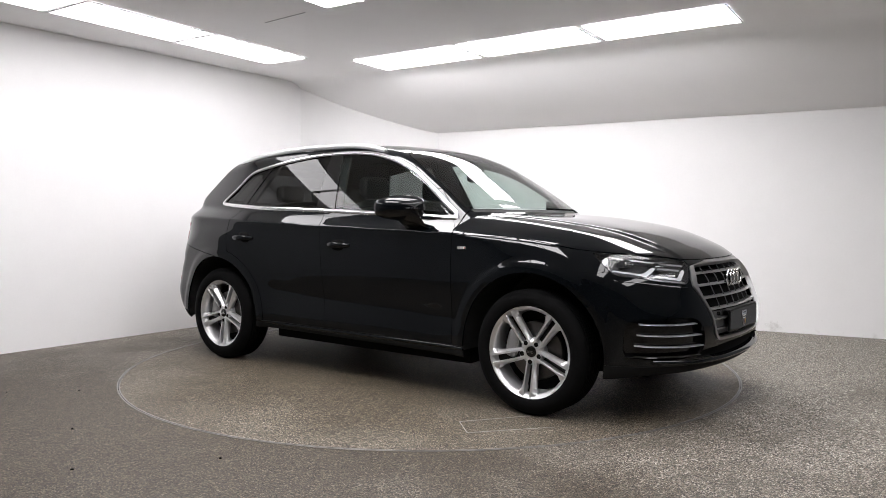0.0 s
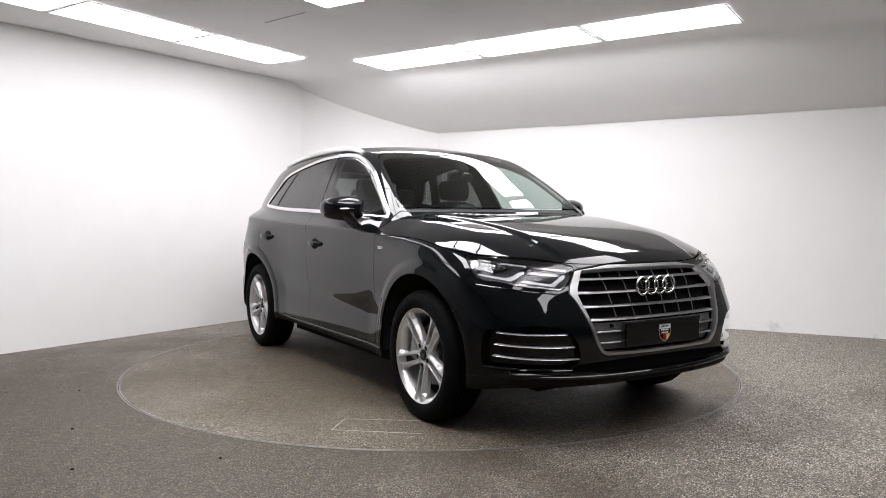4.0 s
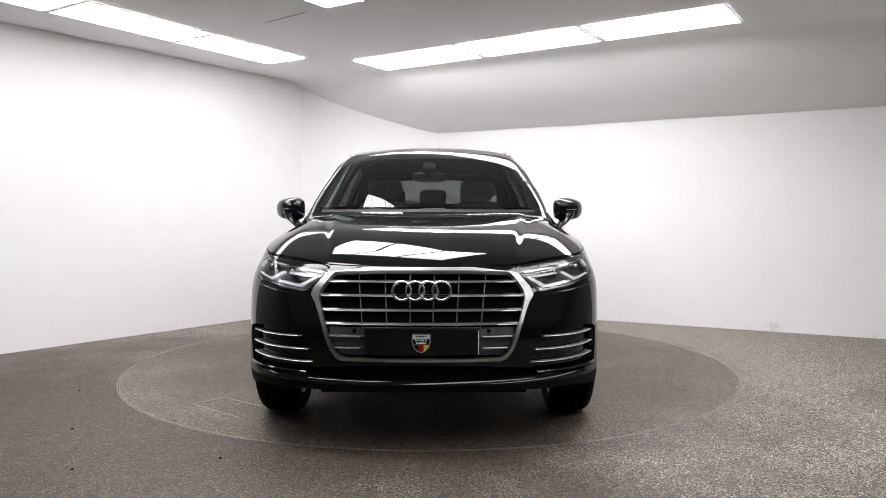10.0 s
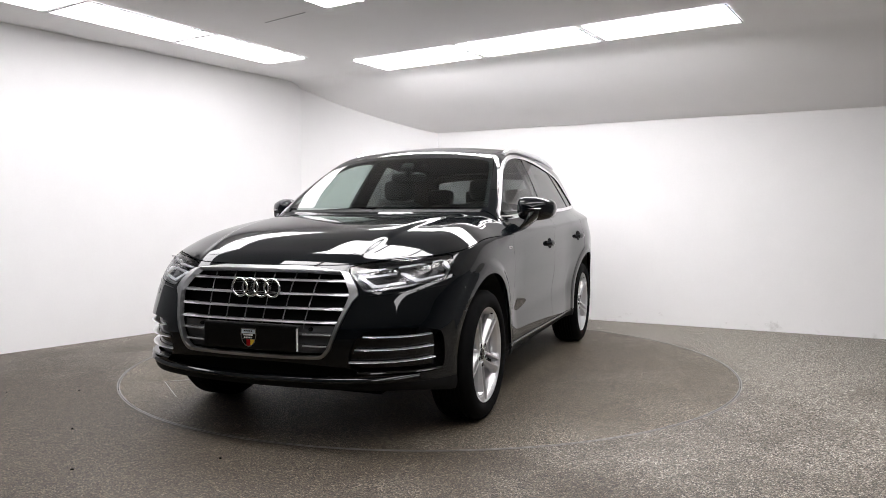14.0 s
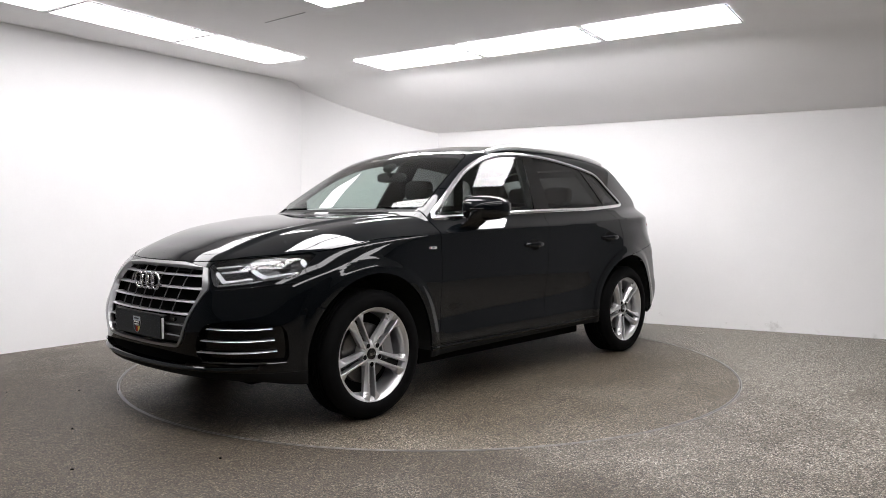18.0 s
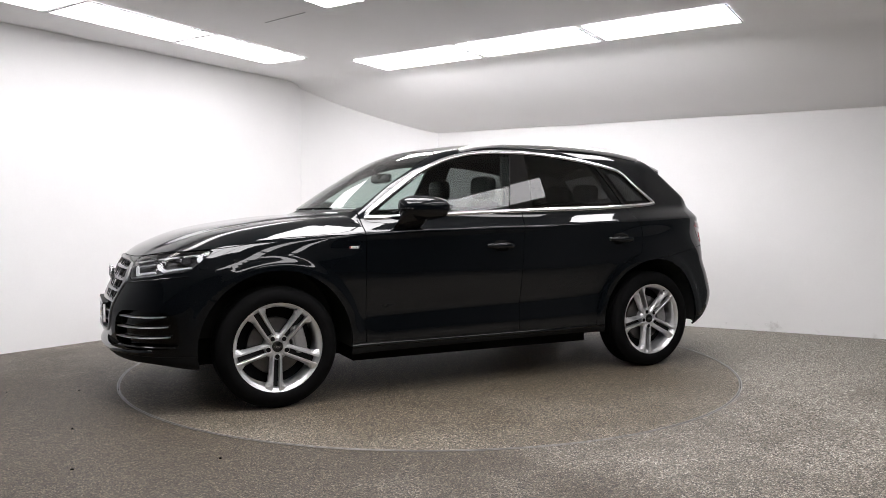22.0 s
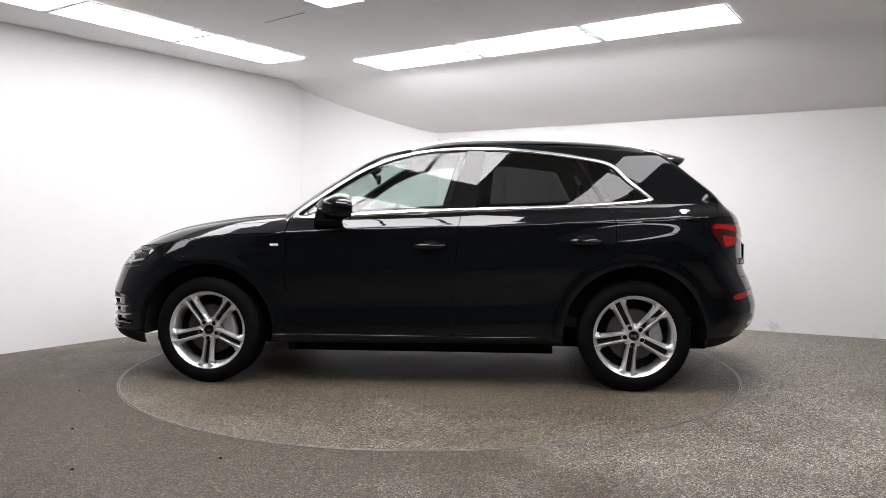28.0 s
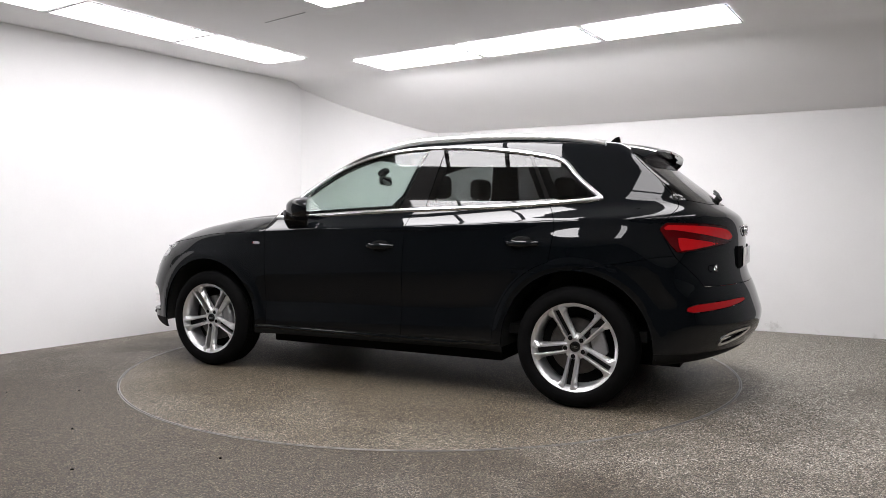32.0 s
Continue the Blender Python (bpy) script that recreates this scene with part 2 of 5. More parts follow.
BEND = ((1.60, 2.690), (1.78, 2.680), (1.88, 2.642), (1.97, 2.580), (2.176, 2.447), (2.378, 2.341), (2.583, 2.248), (2.791, 2.168), (2.896, 2.138), (3.1, 2.07))


def ceiling_height(d):
    """Height of the ceiling by the distance d across, towards the lower wall."""
    if d <= BEND[0][0]:
        return H1
    k = max(i for i in range(len(BEND) - 1) if BEND[i][0] <= d)
    m = [0.0] + [(BEND[i + 1][1] - BEND[i - 1][1]) / (BEND[i + 1][0] - BEND[i - 1][0]) for i in range(1, len(BEND) - 1)] + [-0.35]
    h = BEND[k + 1][0] - BEND[k][0]
    u = (d - BEND[k][0]) / h
    return BEND[k][1] * (1 + 2 * u) * (1 - u) ** 2 + h * m[k] * u * (1 - u) ** 2 + BEND[k + 1][1] * u * u * (3 - 2 * u) + h * m[k + 1] * u * u * (u - 1)


end_tops = [ceiling_height((CORNER_L + (CORNER_R - CORNER_L) * (i / 32)).dot(R_NORMAL)) + 0.01 for i in range(33)]
wall("wall_left", LEFT_END, CORNER_L, H1 + 0.02, WALL, "smooth white painted studio wall, brightly lit")
wall("wall_end", CORNER_L, CORNER_R, H1, WALL, "short white painted end wall under the curved ceiling", tops=end_tops)
wall("wall_right", CORNER_R, RIGHT_END, H2 + 0.02, SCUFFWALL, "low white painted wall with faint scuffs near the floor")
# unseen walls, added to close the room and shape the car's reflections
wall("wall_front_right", RIGHT_END, BACK_R, H1 + 0.3, MIDWALL, "unseen mid grey side wall, added for bounce and reflections")
wall("wall_front", BACK_R, BACK_L, H1 + 0.3, DARKWALL, "unseen dark grey wall behind the camera, added for its reflection")
wall("wall_front_left", BACK_L, LEFT_END, H1 + 0.3, GREYWALL, "unseen grey side wall on the left, added for bounce and reflections")


def build_ceiling():
    """One sheet, flat and then bent down along the lower wall."""
    verts, faces = [], []
    steps = [-9.5, -6.0, -3.0, 0.0, D_BEND - 0.3] + [D_BEND + (D_WALL + 0.1 - D_BEND) * i / 40 for i in range(41)]
    for d in steps:
        for s in (-9.0, 11.0):
            p = R_NORMAL * d + R_DIR * s
            verts.append((p.x, p.y, ceiling_height(d)))
    for d in steps:
        for s in (-9.0, 11.0):
            p = R_NORMAL * d + R_DIR * s
            verts.append((p.x, p.y, ceiling_height(d) + 0.15))
    n, m = len(steps), 2 * len(steps)
    for i in range(n - 1):
        k = 2 * i
        faces.append((k, k + 2, k + 3, k + 1))
        faces.append((m + k, m + k + 1, m + k + 3, m + k + 2))
    ob = mesh_from("ceiling", verts, faces, CEILING, smooth=True)
    return tagged(ob, "white painted ceiling with a soft bend down to the wall", kind="structure")


build_ceiling()


# ---- ceiling light panels ----
def light_panel(corner, along, across, length, width, glow):
    """A flush rectangular panel: a glowing diffuser in a thin metal frame, just under the ceiling."""
    m = Matrix.Translation(corner) @ Matrix((along, across, Vector((0, 0, 1)))).transposed().to_4x4()
    root = new("ceiling_light", None)
    root.matrix_world = m @ Matrix.Translation((length / 2, width / 2, 0))
    hx, hy, e = length / 2, width / 2, 0.011
    bm = bmesh.new()
    for sx, sy, lx, ly in ((0, hy - e / 2, length, e), (0, -hy + e / 2, length, e), (hx - e / 2, 0, e, width - 2 * e), (-hx + e / 2, 0, e, width - 2 * e)):
        box(bm, (lx, ly, 0.006), Matrix.Translation((sx, sy, -0.005)))
    part("frame", bm, FRAME, root)
    bm = bmesh.new()
    box(bm, (length - 2 * e, width - 2 * e, 0.003), Matrix.Translation((0, 0, -0.006)))
    part("diffuser", bm, glow, root, "glowing white diffuser")
    return tagged(root, "flush rectangular white light panel in the ceiling, switched on", "ceiling light", group="studio ceiling panels")


ZP = H1 - 0.002
ALONG = Vector((0.559, 0.829, 0)).normalized()
ACROSS = Vector((0.829, -0.559, 0)).normalized()


def panels(e0, f0, length, width, count, step_e, step_f, turned=False, glow=GLOW):
    """A row of panels from the far left corner (e0 along the long wall, f0 across), each step further on."""
    for i in range(count):
        c = ALONG * (e0 + step_e * i) + ACROSS * (f0 + step_f * i) + Vector((0, 0, ZP))
        if turned:
            light_panel(c, ACROSS, -ALONG, length, width, glow)
        else:
            light_panel(c, -ALONG, ACROSS, length, width, glow)


panels(0.675, -2.475, 1.125, 0.545, 4, -1.150, 0.0, glow=DIMGLOW)
panels(0.560, 2.020, 1.135, 0.515, 4, -1.155, 0.0, glow=SOFTGLOW)
# unseen extra row, placed freely to light the right side of the room
panels(0.700, 3.700, 1.135, 0.515, 4, -1.155, 0.0, glow=SOFTGLOW)
panels(1.588, -1.640, 1.172, 0.585, 2, 0.0, 1.214, turned=True)
panels(1.588, 0.790, 1.145, 0.585, 1, 0.0, 1.200, turned=True)
panels(-0.520, -0.600, 0.850, 0.540, 3, 0.0, 0.556)
panels(-2.060, -0.600, 0.850, 0.540, 3, 0.0, 0.556)


# ---- floor, and the turntable let into it ----
RT = 2.232


def disc_with_hole(r0, r1, z, steps=128):
    verts, faces = [], []
    for i in range(steps):
        a = 2 * math.pi * i / steps
        for r in (r0, r1):
            verts.append((r * math.cos(a), r * math.sin(a), z))
    for i in range(steps):
        k, n = 2 * i, 2 * ((i + 1) % steps)
        faces.append((k, k + 1, n + 1, n))
    return verts, faces


def build_floor():
    verts, faces = disc_with_hole(RT + 0.012, 15.0, 0.0)
    n = len(verts)
    for i in range(128):
        a = 2 * math.pi * i / 128
        verts.append(((RT + 0.012) * math.cos(a), (RT + 0.012) * math.sin(a), -0.06))
        faces.append((2 * i, 2 * ((i + 1) % 128), n + (i + 1) % 128, n + i))
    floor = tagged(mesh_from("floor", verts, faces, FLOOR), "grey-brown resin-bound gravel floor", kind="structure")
    bm = bmesh.new()
    bmesh.ops.create_circle(bm, cap_ends=True, radius=RT + 0.2, segments=96, matrix=Matrix.Translation((0, 0, -0.055)))
    part("pit", bm, DARK, floor, "dark pit under the turntable")
    bm = bmesh.new()
    lathe(bm, [(RT + 0.005, -0.03), (RT + 0.005, 0.0015), (RT + 0.013, 0.0015), (RT + 0.013, -0.03)], 160)
    part("edge_ring", bm, STEEL, floor, "thin worn steel edge ring", smooth=True)


def build_turntable():
    root = new("turntable", None)
    bm = bmesh.new()
    lathe(bm, [(0.0005, 0.0), (RT - 0.008, 0.0), (RT - 0.006, -0.04)], 160)
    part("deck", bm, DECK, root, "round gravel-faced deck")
    bm = bmesh.new()
    lathe(bm, [(RT - 0.007, -0.03), (RT - 0.007, 0.0020), (RT, 0.0020), (RT, -0.03)], 160)
    part("rim", bm, STEEL, root, "thin steel rim", smooth=True)
    return tagged(root, "round motor turntable faced with resin gravel, flush in the floor", "turntable")


build_floor()
turntable = build_turntable()


def turntable_line(a, b, width=0.0045):
    d = Vector((b[0] - a[0], b[1] - a[1], 0))
    bm = bmesh.new()
    box(bm, (d.length, width, 0.003), Matrix.Translation(((a[0] + b[0]) / 2, (a[1] + b[1]) / 2, 0.0005)) @ Matrix.Rotation(math.atan2(d.y, d.x), 4, "Z"))
    part("hatch_edge", bm, HATCHMETAL, turntable, "thin steel edge of an access hatch")


HATCHMETAL = grainy(material("worn_aluminium_edge", rough=0.55, metal=0.3), (0.40, 0.39, 0.375), 0.3, 60, 0.1)
HATCH = (((1.19, -1.262), (1.435, -0.925)), ((1.345, -1.408), (1.655, -1.04)), ((1.19, -1.262), (1.345, -1.408)))
for a, b in HATCH:
    turntable_line(a, b)


# ---- scraps of dirt on the floor, and fine joints in the ceiling ----
SCRAPS = ((-0.975, -2.336, 0.011, 0.2), (-1.585, -2.482, 0.014, 0.5), (-1.888, -1.848, 0.011, 0.1), (-2.264, -0.976, 0.010, 0.9), (3.556, 0.778, 0.016, 0.4), (-2.70, -1.02, 0.008, 1.3))
JOINTS = (((-1.342, 0.348), (-0.972, 0.045)),)


def scrap(x, y, size, turn):
    bm = bmesh.new()
    n = 7
    prism(bm, [(size * (1 + 0.35 * math.sin(3.1 * k + turn)) * math.cos(2 * math.pi * k / n), 0.45 * size * (1 + 0.3 * math.cos(2.3 * k + turn)) * math.sin(2 * math.pi * k / n)) for k in range(n)], 0.006, Matrix.Translation((x, y, 0.0)) @ Matrix.Rotation(turn, 4, "Z"), taper=0.6)
    tagged(part("dirt_scrap", bm, DARK), "small dark scrap of dirt lying on the gravel floor", "dirt", group="scraps of dirt on the floor")


for x, y, size, turn in SCRAPS:
    scrap(x, y, size * 0.65, turn)


def ceiling_joint(a, b):
    d = Vector((b[0] - a[0], b[1] - a[1], 0))
    bm = bmesh.new()
    box(bm, (d.length, 0.006, 0.004), Matrix.Translation(((a[0] + b[0]) / 2, (a[1] + b[1]) / 2, H1 - 0.001)) @ Matrix.Rotation(math.atan2(d.y, d.x), 4, "Z"))
    tagged(part("trim", bm, FRAME), "fine grey joint in the white ceiling", kind="structure")


for a, b in JOINTS:
    ceiling_joint(a, b)


# ---- the car's form: smooth profile curves blended into one closed surface (x ahead, y to its left, z up) ----
def curve(*pts):
    """A smooth curve through (x, y) pairs without overshoot."""
    xs = np.array([q[0] for q in pts], float)
    ys = np.array([q[1] for q in pts], float)
    h = np.diff(xs)
    d = np.diff(ys) / h
    m = np.zeros(len(xs))
    for i in range(1, len(xs) - 1):
        if d[i - 1] * d[i] > 0:
            w1, w2 = 2 * h[i] + h[i - 1], h[i] + 2 * h[i - 1]
            m[i] = (w1 + w2) / (w1 / d[i - 1] + w2 / d[i])
    m[0], m[-1] = d[0], d[-1]

    def at(x):
        x = np.asarray(x, float)
        i = np.clip(np.searchsorted(xs, x) - 1, 0, len(xs) - 2)
        t = (x - xs[i]) / h[i]
        t_ = np.clip(t, 0, 1)
        a, b = (1 + 2 * t_) * (1 - t_) ** 2, t_ * (1 - t_) ** 2
        c, e = t_ * t_ * (3 - 2 * t_), t_ * t_ * (t_ - 1)
        inside = a * ys[i] + b * h[i] * m[i] + c * ys[i + 1] + e * h[i] * m[i + 1]
        return inside + np.where(t < 0, t * h[i] * m[i], 0) + np.where(t > 1, (t - 1) * h[i] * m[i + 1], 0)

    return at


def fair(at, lo, hi, sigma, step=0.005):
    """The same curve with its bends spread over a length sigma, so that reflections run evenly."""
    n = int(3 * sigma / step)
    xs = np.arange(lo - 6 * sigma, hi + 6 * sigma, step)
    ys = at(xs)
    k = np.exp(-0.5 * (np.arange(-n, n + 1) * step / sigma) ** 2)
    ys = np.convolve(ys, k / k.sum(), "valid")
    xs = xs[n:-n]
    m = np.gradient(ys, step)

    def smooth(x):
        x = np.asarray(x, float)
        i = np.clip(((x - xs[0]) / step).astype(int), 0, len(xs) - 2)
        t = (x - xs[i]) / step
        u = np.clip(t, 0, 1)
        v = (1 + 2 * u) * (1 - u) ** 2 * ys[i] + u * (1 - u) ** 2 * step * m[i] + u * u * (3 - 2 * u) * ys[i + 1] + u * u * (u - 1) * step * m[i + 1]
        return v + np.where(t < 0, t * step * m[0], 0) + np.where(t > 1, (t - 1) * step * m[-1], 0)

    return smooth


def smooth_step(a, b, x):
    t = np.clip((x - a) / (b - a), 0, 1)
    return t * t * (3 - 2 * t)


def smooth_max(a, b, k):
    return np.maximum(a, b) + np.maximum(k - np.abs(a - b), 0) ** 2 / (4 * k)


WHEEL_X, WHEEL_Z, TYRE_R = 1.41, 0.357, 0.357
# height of the shoulder crease, the half-width there, and how the side runs above and below it
shoulder = curve((-2.3, 1.12), (-1.79, 1.122), (-1.29, 1.099), (-0.75, 1.073), (-0.27, 1.054), (0.39, 1.042), (0.91, 1.018), (1.3, 0.992), (1.67, 0.955), (2.2, 0.90))
half_width = curve((-2.4, 0.8544), (-2, 0.8914), (-1.41, 0.9307), (-0.7, 0.9189), (0, 0.9181), (0.8, 0.9171), (1.41, 0.9219), (1.9, 0.8967), (2.4, 0.8468))
shoulder_turn = curve((0.0, 0.0), (0.03, 0.027), (0.07, 0.0565), (0.1, 0.070))
below = curve((-0.9, 0.115), (-0.82, 0.062), (-0.75, 0.018), (-0.66, 0.013), (-0.58, 0.018), (-0.52, 0.024), (-0.42, 0.013), (-0.28, 0.0), (-0.16, 0.0), (-0.06, 0.006), (-0.015, 0.002), (0.0, 0.0))


def above(d):
    """How far the side leans in above the crease: a short turn, then evenly curved glass."""
    u = np.maximum(d - 0.1, 0)
    return np.where(d > 0.1, 0.070 + 0.42 * u + 0.222 * u * u, shoulder_turn(np.clip(d, 0, 0.1)))


def cabin_in(x):
    """How far the cabin narrows towards its ends."""
    v = np.clip(x, -1.15, 1.1)
    u = np.maximum(-1.15 - x, 0)
    return 0.004 + 0.031 * (v + 0.2) ** 2 + 0.066 * u + 0.04 * u * u



# the centre line over bonnet, windscreen and roof
spine = curve((-2.5, 1.2995), (-1.95, 1.540), (-1.7, 1.575), (-1.4, 1.614), (-1, 1.652), (-0.6, 1.6690), (-0.2, 1.6661), (0.05, 1.6375), (0.25, 1.6022), (0.42, 1.5388), (0.62, 1.4218), (0.82, 1.2971), (0.96, 1.2022), (1.06, 1.1347))
bonnet = curve((0.8, 1.1402), (1, 1.1227), (1.3, 1.1037), (1.6, 1.0654), (1.85, 1.0183), (2.05, 0.9465), (2.18, 0.8907), (2.3, 0.8228))
nose = curve((0.1, 2.0000), (0.2, 2.1712), (0.25, 2.2369), (0.29, 2.2880), (0.33, 2.3080), (0.42, 2.3160), (0.55, 2.3262), (0.7, 2.2791), (0.8, 2.2347), (0.88, 2.1833), (1, 2.1047))
tail = curve((0.1, 1.9500), (0.25, 2.1200), (0.31, 2.2450), (0.35, 2.2950), (0.4, 2.3300), (0.43, 2.3465), (0.52, 2.3651), (0.6, 2.3449), (0.68, 2.3194), (0.8, 2.2709), (0.9, 2.2640), (1, 2.2599), (1.07, 2.2490), (1.13, 2.2236), (1.19, 2.1300), (1.29, 2.0030), (1.46, 1.7940), (1.58, 1.6650))


floor_line = curve((-2.5, 0.285), (-2.1, 0.272), (-1.85, 0.268), (-1.0, 0.275), (0.95, 0.262), (1.85, 0.245), (2.1, 0.275), (2.5, 0.285))
half_width = fair(half_width, -2.5, 2.5, 0.12)
shoulder = fair(shoulder, -2.5, 2.5, 0.12)
spine = fair(spine, -2.6, 1.3, 0.045)
bonnet = fair(bonnet, 0.7, 2.8, 0.06)
nose = fair(nose, 0.05, 1.3, 0.028)
tail = fair(tail, 0.05, 1.8, 0.018)
below = fair(below, -1.1, 0.0, 0.018)
# how far nose, tail, bonnet and roof fall away to the sides
NOSE_2, NOSE_6, TAIL_2, TAIL_6 = 0.195, 0.407, 0.319, 0.163
HOOD_2, HOOD_4, HOOD_BACK, ROOF_2, ROOF_BACK = -0.065, 0.109, 0.367, 0.095, 0.249


def car_field(x, y, z):
    """Below zero inside the body, above zero outside."""
    y = np.abs(y)
    zs = shoulder(x)
    dz = z - zs
    r = np.minimum(np.hypot(x - WHEEL_X, z - WHEEL_Z), np.hypot(x + WHEEL_X, z - WHEEL_Z))
    scoop = below(np.minimum(dz, 0)) * np.where(dz < -0.3, 0.25 + 0.75 * smooth_step(0.46, 0.70, r), 1.0)
    cab = cabin_in(x) * smooth_step(-0.02, 0.10, dz) * (1 - 0.75 * smooth_step(0.85, 1.35, x))
    e = np.maximum(0.014 - np.abs(dz), 0)
    w = half_width(x) - np.where(dz > 0, above(np.maximum(dz, 0)), scoop) - cab - 0.65 * e * e / 0.056
    near = np.abs(np.abs(x) - WHEEL_X)
    haunch = 0.013 * smooth_step(0.62, 0.0, np.abs(x + 1.42)) * smooth_step(0.01, -0.14, dz) * smooth_step(0.60, 0.88, z)
    haunch = haunch - 0.014 * np.exp(-((dz + 0.005) / 0.07) ** 2) * smooth_step(0.62, 0.05, np.abs(x + 1.50))
    blister = 0.020 * smooth_step(0.80, 0.0, near) * smooth_step(0.02, -0.22, dz) * smooth_step(0.45, 0.80, z)
    flare = blister + haunch + 0.010 * (1 - smooth_step(0.478, 0.540, r)) * smooth_step(1.0, 0.9, z)
    side = (y - w - flare) * 0.92
    back = y * y
    xc = x + ROOF_BACK * back
    cabin_top = z - (spine(xc) - ROOF_2 * back + 0.06 * back * smooth_step(0.0, 0.7, x))
    dome_y = 0.62 - 0.13 * np.clip(x - 0.9, 0, 1.4)
    dome = 0.012 * (1 - smooth_step(dome_y - 0.028, dome_y + 0.028, y)) * smooth_step(2.25, 1.9, x)
    hood_top = z - (bonnet(x + HOOD_BACK * back) - HOOD_2 * back - HOOD_4 * back * back + dome)
    top = np.minimum(cabin_top * 0.8, hood_top)
    fr = (x - (nose(z) - NOSE_2 * back - NOSE_6 * y ** 6)) * 0.95
    square = 1 - 0.55 * smooth_step(1.08, 1.30, z)
    re = (-x - (tail(z) - square * (TAIL_2 * back + TAIL_6 * y ** 6))) * 0.9
    k = 0.05 + 0.10 * smooth_step(0.75, 1.2, x) + 0.02 * smooth_step(-1.2, -1.9, x)
    f = smooth_max(top, side, k)
    f = smooth_max(f, fr, 0.07)
    f = smooth_max(f, re, 0.05 + 0.16 * smooth_step(0.80, 1.02, z) * smooth_step(1.30, 1.10, z))
    return smooth_max(f, floor_line(x) - z, 0.04)


def car_normal(p, e=0.002):
    g = np.stack([car_field(p[:, 0] + e * (i == 0), p[:, 1] + e * (i == 1), p[:, 2] + e * (i == 2)) - car_field(p[:, 0] - e * (i == 0), p[:, 1] - e * (i == 1), p[:, 2] - e * (i == 2)) for i in range(3)], 1)
    return g / np.maximum(np.linalg.norm(g, axis=1, keepdims=True), 1e-9)


def car_shell(n_len=190, n_cap=56, n_round=170):
    """The left half of the body as a dense sheet: rays from a line inside it meet the form."""
    a, b, zc = -1.55, 1.55, 0.62
    o, d = [], []
    for i in range(n_cap):
        f = math.pi / 2 * i / n_cap
        o.append((a, math.cos(f), math.sin(f), -1))
    for i in range(n_len + 1):
        o.append((a + (b - a) * i / n_len, 0.0, 1.0, 0))
    for i in range(1, n_cap + 1):
        f = math.pi / 2 * i / n_cap
        o.append((b, math.sin(f), math.cos(f), 1))
    th = np.linspace(-math.pi / 2, math.pi / 2, n_round + 1)
    o = np.array(o)
    ox = np.repeat(o[:, 0], n_round + 1)
    dx = np.repeat(o[:, 1] * o[:, 3], n_round + 1)
    rad = np.repeat(o[:, 2], n_round + 1)
    tt = np.tile(th, len(o))
    dy, dz = rad * np.cos(tt), rad * np.sin(tt)
    dy[np.isclose(np.abs(tt), math.pi / 2)] = 0
    lo, hi = np.zeros(len(ox)), np.full(len(ox), 1.6)
    for _ in range(26):
        mid = (lo + hi) / 2
        ins = car_field(ox + dx * mid, dy * mid, zc + dz * mid) < 0
        lo, hi = np.where(ins, mid, lo), np.where(ins, hi, mid)
    p = np.stack([ox + dx * lo, dy * lo, zc + dz * lo], 1)
    n, m = len(o), n_round + 1
    k = (np.arange(n - 1)[:, None] * m + np.arange(n_round)[None, :]).ravel()
    tris = np.concatenate([np.stack([k, k + m + 1, k + m], 1), np.stack([k, k + 1, k + m + 1], 1)])
    return p, car_normal(p), tris


def cut(sheet, g):
    """The part of a sheet where the function g of its points is above zero, with clean edges."""
    p, n, t = sheet
    v = g(p)
    ins = v[t] > 0
    cnt = ins.sum(1)
    keep = [tuple(q) for q in t[cnt == 3]]
    pts, nrm, made = [], [], {}
    base = len(p)

    def between(i, j):
        key = (i, j) if i < j else (j, i)
        if key not in made:
            s = v[i] / (v[i] - v[j])
            made[key] = base + len(pts)
            pts.append(p[i] + (p[j] - p[i]) * s)
            q = n[i] + (n[j] - n[i]) * s
            nrm.append(q / np.linalg.norm(q))
        return made[key]

    for tri, c in zip(t[(cnt == 1) | (cnt == 2)].tolist(), cnt[(cnt == 1) | (cnt == 2)]):
        i, j, k = tri
        if c == 1:
            while not v[i] > 0:
                i, j, k = j, k, i
            keep.append((i, between(i, j), between(i, k)))
        else:
            while v[i] > 0:
                i, j, k = j, k, i
            a, b = between(i, j), between(i, k)
            keep += [(a, j, k), (a, k, b)]
    if not keep:
        return np.zeros((0, 3)), np.zeros((0, 3)), np.zeros((0, 3), int)
    keep = np.array(keep)
    allp = np.concatenate([p, np.array(pts).reshape(-1, 3)])
    alln = np.concatenate([n, np.array(nrm).reshape(-1, 3)])
    used, back = np.unique(keep.ravel(), return_inverse=True)
    return allp[used], alln[used], back.reshape(-1, 3)


def shape(*outline, rounds=2):
    """Signed distance to a rounded 2D outline, above zero inside."""
    q = np.array(outline, float)
    for _ in range(rounds):
        nx = np.roll(q, -1, 0)
        q = np.stack([0.78 * q + 0.22 * nx, 0.22 * q + 0.78 * nx], 1).reshape(-1, 2)

    def at(u, v):
        best = np.full(u.shape, 1e9)
        ins = np.zeros(u.shape, bool)
        for (ax, ay), (bx, by) in zip(q, np.roll(q, -1, 0)):
            ex, ey = bx - ax, by - ay
            s = np.clip(((u - ax) * ex + (v - ay) * ey) / (ex * ex + ey * ey + 1e-12), 0, 1)
            best = np.minimum(best, np.hypot(u - ax - s * ex, v - ay - s * ey))
            hit = (ay > v) != (by > v)
            ins ^= hit & (u < ex * (v - ay) / (ey if abs(ey) > 1e-12 else 1e-12) + ax)
        return np.where(ins, best, -best)

    return at


# ---- the car, part by part ----
CAR_X, CAR_Y = 0.0102, -0.0081
